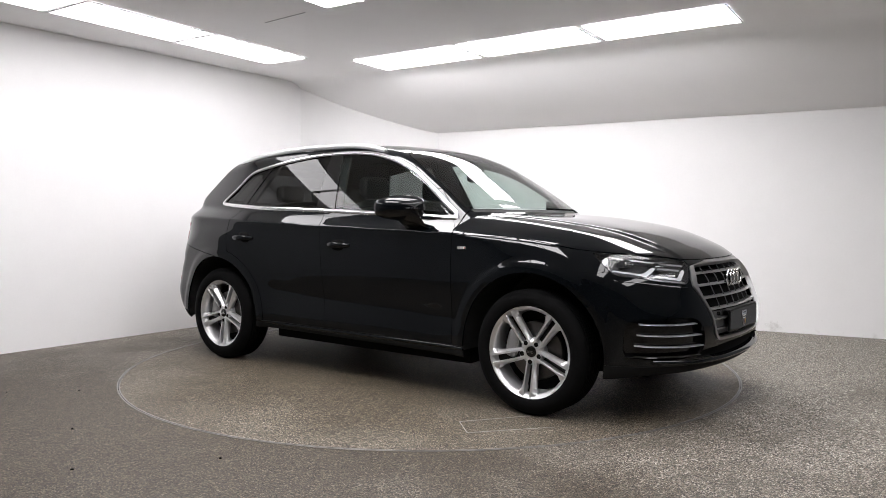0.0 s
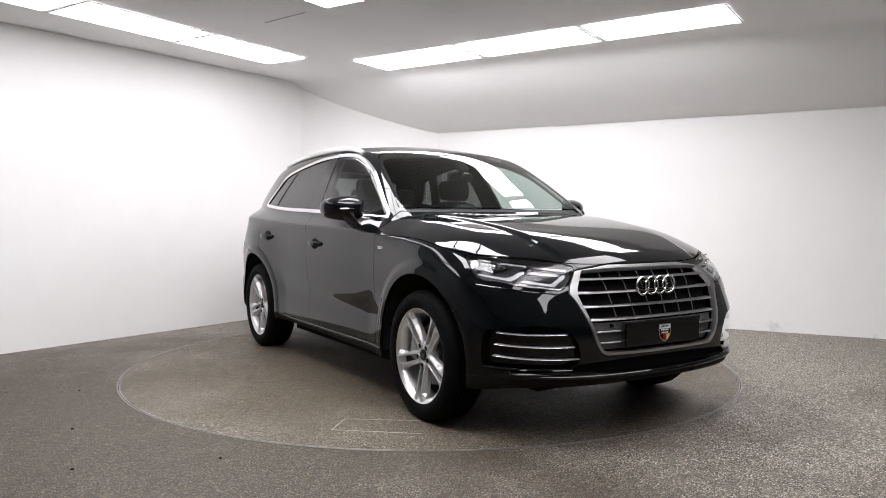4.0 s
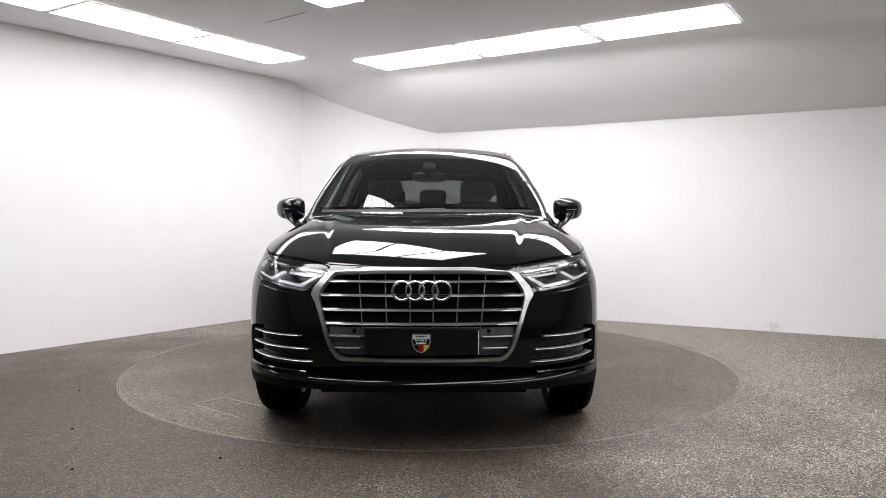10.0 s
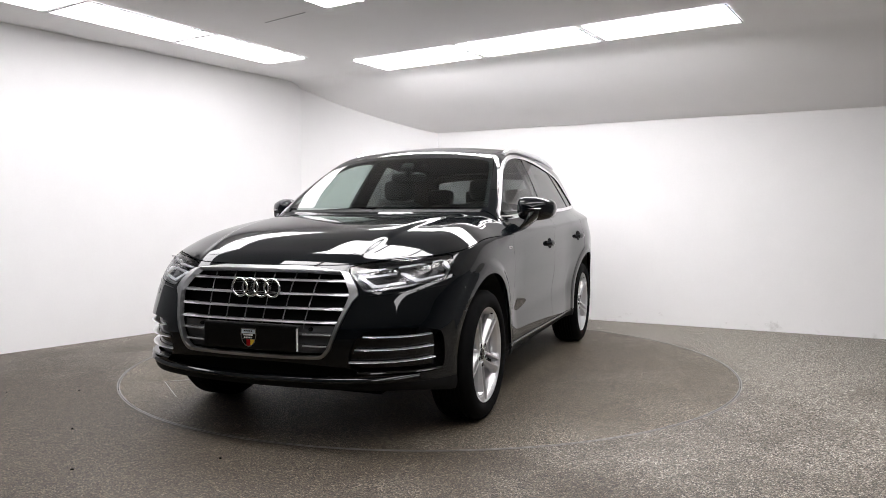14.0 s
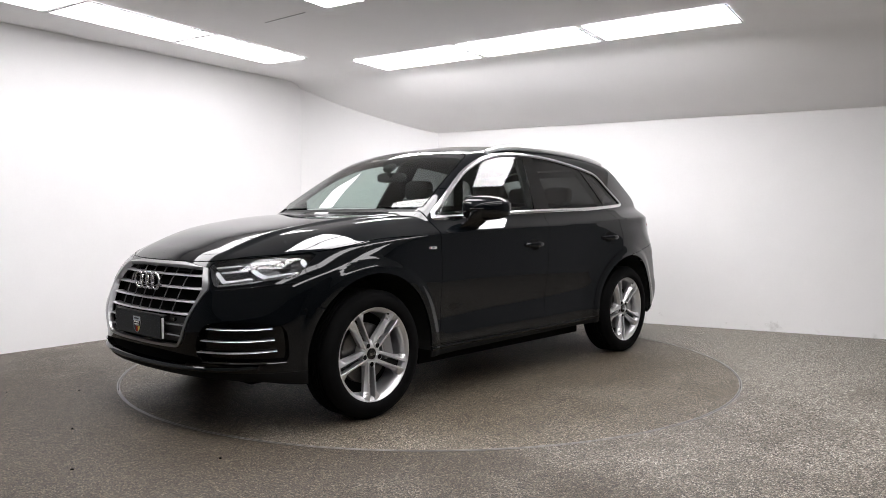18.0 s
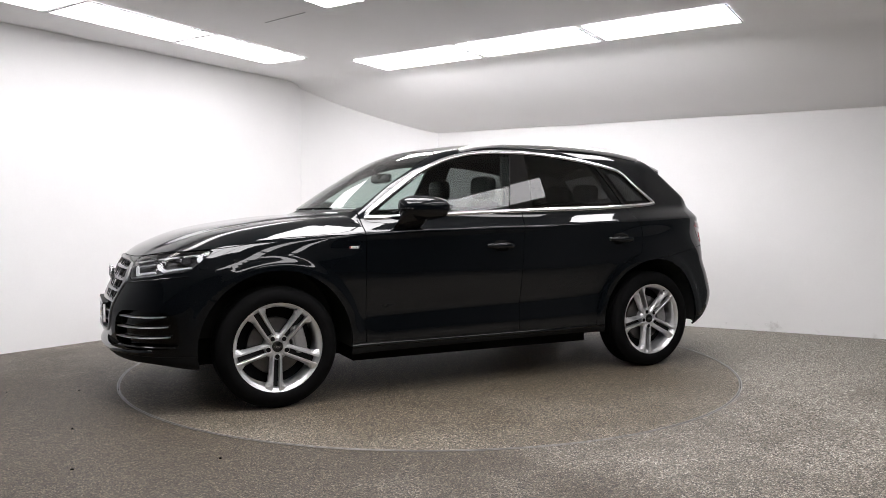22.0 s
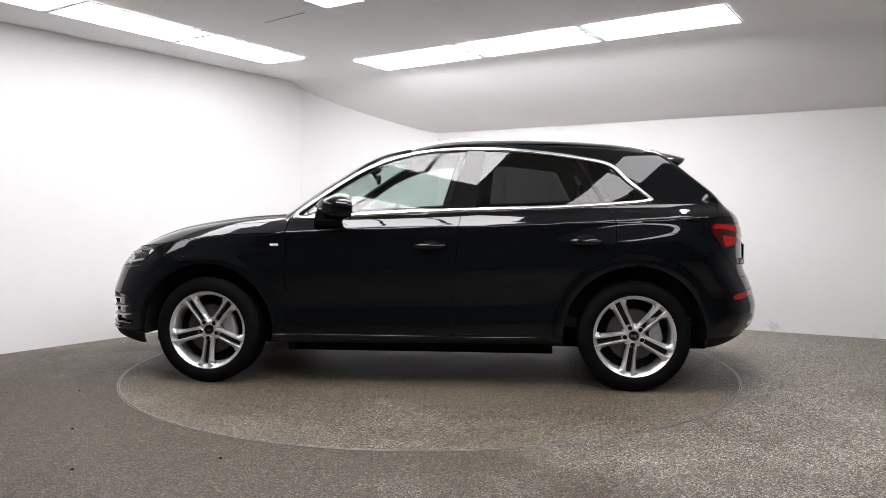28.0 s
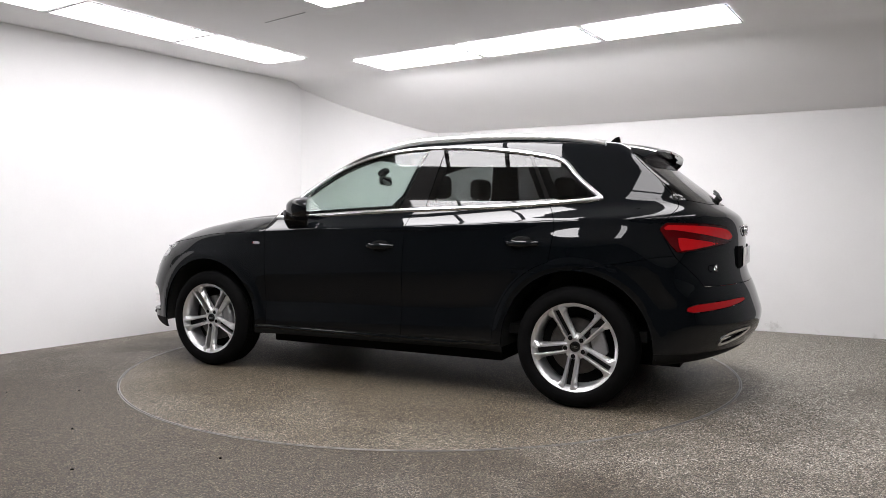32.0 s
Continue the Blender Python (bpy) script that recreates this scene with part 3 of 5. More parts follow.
car = tagged(new("car", None), "glossy black five-door SUV with silver five-twin-spoke wheels and chrome trim", "car")


def sheet_object(name, sheet, mat, parent, thick=0.012, both=False, mirror=False, offset=0.0, label=""):
    """A body panel from a sheet: the outer skin with its own smooth normals, and a folded edge all round."""
    p, n, t = sheet
    if not len(t):
        return None
    p = p + n * offset
    pieces = [(p, n, t)]
    flip = np.array((1.0, -1.0, 1.0))
    if both:
        pieces.append((p * flip, n * flip, t[:, ::-1]))
    if mirror:
        pieces = [(p * flip, n * flip, t[:, ::-1])]
    verts, norms, faces = [], [], []
    for q, m, tri in pieces:
        base = sum(len(v) for v in verts)
        verts.append(q)
        norms.append(m)
        faces.append(tri + base)
        edges = np.concatenate([tri[:, (0, 1)], tri[:, (1, 2)], tri[:, (2, 0)]])
        code = np.sort(edges, 1)
        key = code[:, 0] * len(q) + code[:, 1]
        _, first, count = np.unique(key, return_index=True, return_counts=True)
        rim = edges[first[count == 1]]
        rim = rim[~((np.abs(q[rim[:, 0], 1]) < 1e-6) & (np.abs(q[rim[:, 1], 1]) < 1e-6))]
        if thick and len(rim):
            a, b = q[rim[:, 0]], q[rim[:, 1]]
            ia, ib = a - m[rim[:, 0]] * thick, b - m[rim[:, 1]] * thick
            k = base + len(q) + np.arange(len(rim)) * 4
            verts.append(np.stack([b, a, ia, ib], 1).reshape(-1, 3))
            out = np.cross(a - b, ia - b)
            out /= np.maximum(np.linalg.norm(out, axis=1, keepdims=True), 1e-9)
            norms.append(np.repeat(out, 4, 0))
            faces += [np.stack([k, k + 1, k + 2], 1), np.stack([k, k + 2, k + 3], 1)]
    verts, norms, faces = np.concatenate(verts), np.concatenate(norms), np.concatenate(faces)
    me = bpy.data.meshes.new(name)
    me.from_pydata(verts.tolist(), [], faces.tolist())
    me.materials.append(mat)
    me.polygons.foreach_set("use_smooth", [True] * len(me.polygons))
    me.normals_split_custom_set_from_vertices(norms.tolist())
    ob = new(name, me)
    ob.parent = parent
    if label:
        tagged(ob, label)
    return ob


def inset(sheet, depth):
    p, n, t = sheet
    return p - n * depth, n, t


def pair(name, sheet, mat, parent, **k):
    a = sheet_object(name, sheet, mat, parent, **k)
    b = sheet_object(name, sheet, mat, parent, mirror=True, **k)
    return a, b


side_window = shape((0.888, 1.104), (0.590, 1.318), (0.401, 1.441), (0.201, 1.524), (0.007, 1.571), (-0.187, 1.590), (-0.381, 1.593), (-0.574, 1.588), (-0.765, 1.570), (-0.954, 1.545), (-1.141, 1.512), (-1.252, 1.486), (-1.310, 1.452), (-1.391, 1.360), (-1.496, 1.274), (-1.550, 1.228), (-1.500, 1.209), (-1.301, 1.194), (-0.935, 1.172), (-0.567, 1.161), (-0.196, 1.149), (0.176, 1.134), (0.703, 1.104), rounds=1)
windscreen_edge = shape((-0.6, 1.00), (0.812, 1.00), (0.748, 1.125), (0.686, 1.33), (0.636, 1.47), (0.588, 1.548), (0.48, 1.577), (0.25, 1.587), (-0.6, 1.590), rounds=1)
headlight_edge = shape((-1.700, 0.868), (-1.62, 0.884), (-1.54, 0.894), (-1.27, 0.910), (-1.10, 0.920), (-0.905, 0.929), (-0.945, 0.890), (-0.985, 0.852), (-1.04, 0.808), (-1.22, 0.797), (-1.36, 0.777), (-1.54, 0.763), (-1.625, 0.757), (-1.66, 0.805), rounds=1)
grille_outer = shape((-0.436, 0.874), (0.436, 0.874), (0.540, 0.757), (0.50, 0.70), (0.436, 0.505), (0.396, 0.452), (0.36, 0.443), (-0.36, 0.443), (-0.396, 0.452), (-0.436, 0.505), (-0.50, 0.70), (-0.540, 0.757), rounds=1)
grille_inner = shape((-0.410, 0.858), (0.410, 0.858), (0.446, 0.822), (0.490, 0.756), (0.484, 0.712), (0.420, 0.512), (0.384, 0.466), (0.352, 0.458), (-0.352, 0.458), (-0.384, 0.466), (-0.420, 0.512), (-0.484, 0.712), (-0.490, 0.756), (-0.446, 0.822), rounds=1)
fog_edge = shape((-1.725, 0.546), (-1.61, 0.598), (-1.125, 0.586), (-1.085, 0.53), (-1.075, 0.398), (-1.15, 0.378), (-1.627, 0.37), (-1.765, 0.418), rounds=2)
tail_edge = shape((-0.992, 1.088), (-1.127, 0.923), (-1.19, 0.918), (-1.81, 0.972), (-1.87, 0.998), (-1.82, 1.040), (-1.735, 1.063), (-1.4, 1.082), rounds=1)
reflector_edge = shape((-1.150, 0.585), (-1.205, 0.632), (-1.55, 0.642), (-1.93, 0.648), (-1.93, 0.625), (-1.55, 0.600), rounds=1)
exhaust_outer = shape((-1.50, 0.390), (-1.53, 0.438), (-1.64, 0.468), (-1.97, 0.476), (-1.99, 0.458), (-1.84, 0.422), (-1.57, 0.389), rounds=1)
rear_glass_edge = shape((-0.6, 1.195), (0.712, 1.195), (0.690, 1.30), (0.655, 1.42), (0.61, 1.52), (-0.6, 1.55), rounds=1)
sensor_edge = shape((-1.388, 0.743), (-1.262, 0.746), (-1.272, 0.701), (-1.398, 0.698), rounds=2)
hood_line = curve((0.80, 1.012), (0.88, 1.011), (1.3, 0.998), (1.71, 0.939), (1.78, 0.932), (2.0, 0.911), (2.16, 0.879), (2.4, 0.876))
b_gap = curve((0.2, -0.240), (0.32, -0.244), (1.061, -0.283), (1.172, -0.307), (1.58, -0.393))
rear_cut = curve((0.2, -1.10), (0.75, -1.235), (0.882, -1.270), (1.063, -1.290), (1.18, -1.236), (1.3, -1.16))
gate_cut = curve((0.60, -2.20), (0.72, -2.112), (0.80, -2.051), (0.913, -1.955), (1.075, -1.888), (1.12, -1.925), (1.18, -1.960), (1.30, -1.872), (1.477, -1.755), (1.6, -1.66))
bumper_seam = curve((-2.2, 0.90), (-1.94, 0.898), (-1.68, 0.856), (-1.3, 0.80))


def raised(sheet, g, width, height):
    """Swells a band of a sheet, g running from 0 to width across it, into a rounded bead."""
    p, n, t = sheet
    if not len(t):
        return sheet
    e = 0.0015
    s = np.clip(g(p) / width, 0, 1)
    grad = np.stack([(g(p + e * np.eye(3)[i]) - g(p - e * np.eye(3)[i])) / (2 * e) for i in range(3)], 1)
    slope = height * 4 * (1 - 2 * s) / width
    m = n - grad * slope[:, None]
    m /= np.linalg.norm(m, axis=1, keepdims=True)
    return p + n * (height * 4 * s * (1 - s))[:, None], m, t


def joined(sheets):
    ps, ns, ts, k = [], [], [], 0
    for p, n, t in sheets:
        ps.append(p)
        ns.append(n)
        ts.append(t + k)
        k += len(p)
    return np.concatenate(ps), np.concatenate(ns), np.concatenate(ts)


def wheel_distance(p, sx):
    return np.hypot(p[:, 0] - sx * WHEEL_X, p[:, 2] - WHEEL_Z)


def build_body():
    rest = car_shell(250, 60, 230)
    state = {"rest": rest}

    def take(g, gap=0.0018):
        piece = cut(state["rest"], lambda p: g(p) - gap)
        state["rest"] = cut(state["rest"], lambda p: -g(p) - gap)
        return piece

    def only(g, where):
        """g where the second test holds, far outside elsewhere."""
        return lambda p: np.minimum(g(p), where(p))

    # openings
    take(lambda p: np.minimum(0.452 - wheel_distance(p, 1), 0.9 - p[:, 2]), 0.0)
    take(lambda p: np.minimum(0.452 - wheel_distance(p, -1), 0.9 - p[:, 2]), 0.0)
    take(lambda p: floor_line(p[:, 0]) + 0.018 - p[:, 2], 0.0)
    # glass
    screen = take(only(lambda p: windscreen_edge(p[:, 1], p[:, 2]), lambda p: np.minimum(p[:, 0] - 0.06, 0.995 - 0.30 * p[:, 1] ** 2 - p[:, 0])))
    glass_all = take(only(lambda p: side_window(p[:, 0], p[:, 2]), lambda p: p[:, 1] - 0.40), 0.0)
    rear_pane = take(only(lambda p: rear_glass_edge(p[:, 1], p[:, 2]), lambda p: -p[:, 0] - 1.6))
    ws = sheet_object("windscreen", screen, CLEARGLASS, car, thick=0.005, both=True, label="clear green-tinted windscreen")
    rg = sheet_object("rear_window", rear_pane, PRIVACY, car, thick=0.005, both=True, label="dark privacy-tinted tailgate window")
    win = lambda p: side_window(p[:, 0], p[:, 2])
    trim = joined([raised(cut(cut(glass_all, lambda p: 0.021 * (k + 1) / 5 - win(p)), lambda p: win(p) - 0.021 * k / 5), win, 0.021, 0.0050) for k in range(5)])
    pair("window_trim", trim, CHROME, car, offset=0.004, label="bright chrome surround of the side windows")
    panes = cut(glass_all, lambda p: side_window(p[:, 0], p[:, 2]) - 0.021)
    sx = lambda p, a, b: a + (b - a) * (p[:, 2] - 1.172) / (1.568 - 1.172)
    front_e = lambda p: p[:, 0] - sx(p, -0.205, -0.322)
    rear_e = lambda p: sx(p, -0.392, -0.442) - p[:, 0]
    div_a = lambda p: p[:, 0] - (-1.222 + (p[:, 2] - 1.187) * 0.556)
    div_b = lambda p: (-1.252 + (p[:, 2] - 1.187) * 0.575) - p[:, 0]
    for name, g, m, lab in (("front_side_window", front_e, CLEARGLASS, "clear green-tinted front door window"),
                            ("rear_side_window", lambda p: np.minimum(rear_e(p), div_a(p)), PRIVACY, "dark privacy-tinted rear door window"),
                            ("quarter_window", div_b, PRIVACY, "small dark privacy-tinted quarter window")):
        pair(name, cut(panes, g), m, car, thick=0.005, offset=-0.004, label=lab)
    pair("door_pillar", cut(panes, lambda p: np.minimum(-front_e(p), -rear_e(p))), PIANO, car, label="gloss black door pillar trim")
    pair("window_divider", cut(panes, lambda p: np.minimum(-div_a(p), -div_b(p))), PIANO, car, label="black window divider")
    # lamps and grille opening
    q_front = lambda p: p[:, 1] - p[:, 0]
    q_rear = lambda p: p[:, 1] + p[:, 0]
    lamp = take(only(lambda p: headlight_edge(q_front(p), p[:, 2]), lambda p: np.minimum(p[:, 0] - 1.5, p[:, 1] - 0.3)))
    grille = take(only(lambda p: grille_outer(p[:, 1], p[:, 2]), lambda p: p[:, 0] - 1.9))
    fog = take(only(lambda p: fog_edge(q_front(p), p[:, 2]), lambda p: np.minimum(p[:, 0] - 1.5, p[:, 1] - 0.3)), 0.0)
    tail_lamp = take(only(lambda p: tail_edge(q_rear(p), p[:, 2]), lambda p: np.minimum(-1.6 - p[:, 0], p[:, 1] - 0.2)))
    reflector = take(only(lambda p: reflector_edge(q_rear(p), p[:, 2]), lambda p: np.minimum(-1.6 - p[:, 0], p[:, 1] - 0.2)))
    exhaust = take(only(lambda p: exhaust_outer(q_rear(p), p[:, 2]), lambda p: np.minimum(-1.6 - p[:, 0], p[:, 1] - 0.2)), 0.0)
    # painted panels
    hood = take(lambda p: np.minimum(np.minimum(p[:, 2] - hood_line(p[:, 0]), p[:, 0] - 0.872), p[:, 0] - (1.035 - 0.30 * p[:, 1] ** 2)))
    sheet_object("bonnet", hood, PAINT, car, both=True, label="black clamshell bonnet")
    cowl = take(lambda p: np.minimum(np.minimum(p[:, 0] - 0.84, p[:, 2] - 1.06), 0.70 - p[:, 1]), 0.0)
    sheet_object("cowl", cowl, PLASTIC, car, both=True, offset=-0.012, label="black plastic scuttle under the windscreen")
    gate = take(lambda p: np.minimum(np.minimum(gate_cut(p[:, 2]) - p[:, 0], p[:, 2] - 0.726), 1.60 - p[:, 2]))
    tailgate = sheet_object("tailgate", gate, PAINT, car, both=True, label="black tailgate with wrap-round lamps")
    in_x = lambda p, a, b: np.minimum(p[:, 0] - a, b - p[:, 0])
    f_bumper = take(lambda p: np.where(p[:, 2] < 0.824, np.minimum(p[:, 0] - WHEEL_X, 0.824 - p[:, 2]), np.minimum(p[:, 0] - 1.846, 0.9 - p[:, 2])))
    mid_in = shape((-0.7, 0.352), (0.60, 0.356), (0.50, 0.424), (-0.7, 0.432), rounds=1)
    opening = lambda p: np.minimum(mid_in(p[:, 1], p[:, 2]), p[:, 0] - 1.9)
    slot = cut(f_bumper, opening)
    upper = cut(f_bumper, lambda p: -opening(p))
    chin = cut(upper, lambda p: 0.336 - p[:, 2])
    upper = cut(upper, lambda p: p[:, 2] - 0.338)
    bumper_f = sheet_object("front_bumper", upper, PAINT, car, both=True, label="black front bumper")
    sheet_object("chin", chin, DARKPLASTIC, bumper_f, both=True, label="matt black chin under the bumper")
    sheet_object("lower_intake", inset(slot, 0.03), DARK, bumper_f, both=True, thick=-0.03, label="dark lower air intake")
    sensor = cut(upper, lambda p: np.minimum(sensor_edge(q_front(p), p[:, 2]), p[:, 0] - 1.5))
    pair("washer_cover", sensor, PAINT, bumper_f, offset=0.0012, thick=0.002)
    r_bumper = take(lambda p: np.minimum(np.minimum(-WHEEL_X - p[:, 0], bumper_seam(p[:, 0]) - p[:, 2]), 5 * np.ones(len(p))))
    r_low = cut(r_bumper, lambda p: 0.352 - p[:, 2])
    sheet_object("rear_bumper", cut(r_bumper, lambda p: p[:, 2] - 0.355), PAINT, car, both=True, label="black rear bumper")
    sheet_object("diffuser", r_low, DARKPLASTIC, car, both=True, label="black plastic rear diffuser")
    sill = take(lambda p: np.minimum(np.minimum(0.345 - p[:, 2], in_x(p, -1.0, 1.0)), p[:, 1] - 0.5))
    pair("sill", sill, DARKPLASTIC, car, label="matt black plastic sill")
    ridge = lambda p: p[:, 2] - (0.318 + 0.055 * np.maximum(-0.63 - p[:, 0], 0))
    bead = joined([raised(cut(cut(sill, lambda p: 0.02 * (k + 1) / 4 - ridge(p)), lambda p: ridge(p) - 0.02 * k / 4), ridge, 0.02, 0.0035) for k in range(4)])
    pair("sill_ridge", bead, PAINT, car, offset=0.001, label="rounded gloss ridge along the sill")
    door_low = lambda p: np.minimum(p[:, 2] - 0.345, 1.30 - p[:, 2])
    f_door = take(lambda p: np.minimum(np.minimum(p[:, 0] - b_gap(p[:, 2]), 0.868 - p[:, 0]), np.minimum(door_low(p), p[:, 1] - 0.7)))
    r_door = take(lambda p: np.minimum(np.minimum(b_gap(p[:, 2]) - p[:, 0], p[:, 0] - rear_cut(p[:, 2])), np.minimum(np.minimum(door_low(p), p[:, 1] - 0.7), wheel_distance(p, -1) - 0.518)))
    doors = (pair("front_door", f_door, PAINT, car, label="black front door"), pair("rear_door", r_door, PAINT, car, label="black rear door"))
    fender = take(lambda p: np.minimum(np.minimum(p[:, 0] - 0.868, 1.05 - p[:, 2]), p[:, 1] - 0.3))
    wings = pair("front_wing", fender, PAINT, car, label="black front wing")
    roof = take(lambda p: np.minimum(np.minimum(0.566 - p[:, 1], p[:, 2] - 1.3), np.minimum(p[:, 0] + 2.0, 0.7 - p[:, 0])))
    sheet_object("roof", roof, PAINT, car, both=True, label="black roof")
    take(lambda p: np.minimum(0.30 - p[:, 2], 0.86 - p[:, 1]), 0.0)
    sheet_object("body_side", state["rest"], PAINT, car, both=True, label="black body side frame with pillars and rear wings")
    return dict(lamp=lamp, grille=grille, fog=fog, tail=tail_lamp, reflector=reflector, exhaust=exhaust, doors=doors, wings=wings, tailgate=tailgate, bumper=bumper_f)


def surface_y(x, z):
    """Half-width of the body at (x, z)."""
    lo, hi = 0.2, 1.2
    for _ in range(30):
        m = (lo + hi) / 2
        lo, hi = (m, hi) if car_field(np.array(x), np.array(m), np.array(z)) < 0 else (lo, m)
    return lo


def surface_x(y, z, front=True):
    lo, hi = 0.5, 2.8
    for _ in range(30):
        m = (lo + hi) / 2
        lo, hi = (m, hi) if car_field(np.array(m if front else -m), np.array(y), np.array(z)) < 0 else (lo, m)
    return lo if front else -lo


def surface_q(q, z, front=True):
    """The place on the front (or rear) corner where y - x (or y + x) is q."""
    lo, hi = 0.0, 1.2
    for _ in range(30):
        y = (lo + hi) / 2
        x = y - q if front else q - y
        # from outside inwards along the 45 degree line
        lo, hi = (lo, y) if car_field(np.array(x), np.array(y), np.array(z)) > 0 else (y, hi)
    y = lo
    return (y - q if front else q - y), y


pieces = build_body()


# ---- wheels ----
def build_wheel():
    """Axis along z, outer face up; turned into place afterwards."""
    root = new("wheel", None)
    bm = bmesh.new()
    R = TYRE_R
    prof = [(0.262, -0.105), (0.285, -0.116), (0.32, -0.116), (0.342, -0.104), (0.353, -0.085)]
    for k in range(-3, 4):
        z = k * 0.024
        prof += [(R, z - 0.008), (R, z + 0.008)] + ([(R - 0.007, z + 0.009), (R - 0.007, z + 0.015)] if k < 3 else [])
    prof += [(0.353, 0.085), (0.342, 0.104), (0.325, 0.114), (0.318, 0.1155), (0.314, 0.1175), (0.295, 0.1185), (0.278, 0.116), (0.268, 0.110), (0.262, 0.105)]
    lathe(bm, prof, 72, closed=True)
    part("tyre", bm, RUBBER, root, "black road tyre", smooth=True)
    bm = bmesh.new()
    lathe(bm, [(0.262, -0.10), (0.245, -0.09), (0.232, -0.04), (0.232, 0.04), (0.238, 0.085), (0.246, 0.093), (0.252, 0.098), (0.256, 0.103), (0.261, 0.105), (0.2645, 0.102), (0.2645, 0.0)], 72)
    part("rim", bm, ALLOY, root, "silver alloy rim", smooth=True)
    # five twin spokes: two narrow bars with a deep slot between them, slanted flanks that flare at the rim
    for k in range(5):
        bm = bmesh.new()
        m = Matrix.Rotation(2 * math.pi * k / 5, 4, "Z")
        stations = ((0.040, 0.0140, 0.009, 0.007, 0.074, 0.012), (0.070, 0.0152, 0.0095, 0.010, 0.079, 0.014), (0.115, 0.0165, 0.0100, 0.011, 0.086, 0.020), (0.165, 0.0175, 0.0108, 0.013, 0.093, 0.026), (0.205, 0.0180, 0.0115, 0.017, 0.099, 0.026), (0.222, 0.0182, 0.012, 0.026, 0.101, 0.016), (0.240, 0.0184, 0.013, 0.032, 0.102, 0.010), (0.252, 0.0186, 0.014, 0.034, 0.102, 0.008))
        for s in (-1, 1):
            rows = []
            for r, gap, top_w, flank, top, drop in stations:
                pts = ((gap, top - 0.040), (gap, top - 0.002), (gap + 0.002, top), (gap + top_w, top - 0.001), (gap + top_w + flank, top - drop), (gap + top_w + flank, top - 0.045))
                rows.append([bm.verts.new(m @ Vector((r, s * y, z))) for y, z in pts])
            for a, b in zip(rows, rows[1:]):
                for i in range(6):
                    bm.faces.new((a[i], b[i], b[(i + 1) % 6], a[(i + 1) % 6]))
            bm.faces.new(rows[0][::-1])
            bm.faces.new(rows[-1])
        part("spoke", bm, ALLOY, root)
        # slot floor, coloured near black to stand for the shade in there
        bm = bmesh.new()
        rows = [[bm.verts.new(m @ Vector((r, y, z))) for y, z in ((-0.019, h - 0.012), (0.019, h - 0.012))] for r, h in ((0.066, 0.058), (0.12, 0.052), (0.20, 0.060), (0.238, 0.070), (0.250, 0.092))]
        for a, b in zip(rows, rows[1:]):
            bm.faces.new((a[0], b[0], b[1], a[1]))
        part("slot_floor", bm, DARKALLOY, root, "floor of the slot between the bars, shade put into its colour")
    bm = bmesh.new()
    lathe(bm, [(0.0005, 0.02), (0.078, 0.02), (0.078, 0.052), (0.070, 0.064), (0.052, 0.072), (0.034, 0.074), (0.034, 0.064), (0.0005, 0.064)], 40)
    part("hub", bm, ALLOY, root, smooth=True)
    bm = bmesh.new()
    lathe(bm, [(0.031, 0.06), (0.031, 0.076), (0.028, 0.080), (0.0005, 0.082)], 32)
    part("centre_cap", bm, PIANO, root, "black centre cap with silver rings", smooth=True)
    bm = bmesh.new()
    for i in range(4):
        lathe(bm, [(0.0052, 0.082), (0.0068, 0.084), (0.0052, 0.084)], 12, Matrix.Translation((0, -0.0135 + 0.009 * i, 0)), closed=True)
    part("cap_rings", bm, CHROME, root)
    for k in range(5):
        a = 2 * math.pi * k / 5
        m = Matrix.Translation((0.057 * math.cos(a), 0.057 * math.sin(a), 0))
        bm = bmesh.new()
        lathe(bm, [(0.0005, 0.0805), (0.0090, 0.0805), (0.0118, 0.0790), (0.0140, 0.0805), (0.0140, 0.05)], 16, m)
        part("wheel_bolt", bm, DARK, root, "dark recessed wheel bolt", smooth=True)
        bm = bmesh.new()
        lathe(bm, [(0.0140, 0.05), (0.0140, 0.0805), (0.0154, 0.0812), (0.0168, 0.0780), (0.0175, 0.05)], 18, m)
        part("bolt_collar", bm, ALLOY, root, smooth=True)
    bm = bmesh.new()
    lathe(bm, [(0.0005, 0.0), (0.004, 0.0), (0.0045, 0.018), (0.003, 0.022), (0.0005, 0.023)], 8, Matrix.Translation((0.240 * math.cos(2.75), 0.240 * math.sin(2.75), 0.080)))
    part("valve", bm, DARK, root, smooth=True)
    bm = bmesh.new()
    lathe(bm, [(0.07, 0.018), (0.165, 0.018), (0.168, 0.014), (0.168, -0.012), (0.07, -0.012)], 48)
    part("brake_disc", bm, DISC, root, "grey iron brake disc", smooth=True)
    bm = bmesh.new()
    lathe(bm, [(0.0005, -0.02), (0.228, -0.02)], 32)
    part("backplate", bm, DARK, root)
    return root


def place_wheels():
    first = build_wheel()
    spots = (("L", 1, 1, -4), ("L", -1, 1, -9), ("R", 1, -1, -3), ("R", -1, -1, 0))
    for i, (_, sx, sy, turn) in enumerate(spots):
        m = Matrix.Translation((sx * WHEEL_X, sy * 0.812, WHEEL_Z)) @ Matrix.Rotation(-sy * math.pi / 2, 4, "X") @ Matrix.Rotation(radians(90 * sy + turn), 4, "Z")
        w = first
        if i:
            w = copy_thing(first, m)
        else:
            w.matrix_basis = m
        w.parent = car


place_wheels()


DARKSILVER = grainy(material("grey_cast_metal", rough=0.5, metal=0.7), (0.34, 0.34, 0.345), 0.15, 80, 0.1)


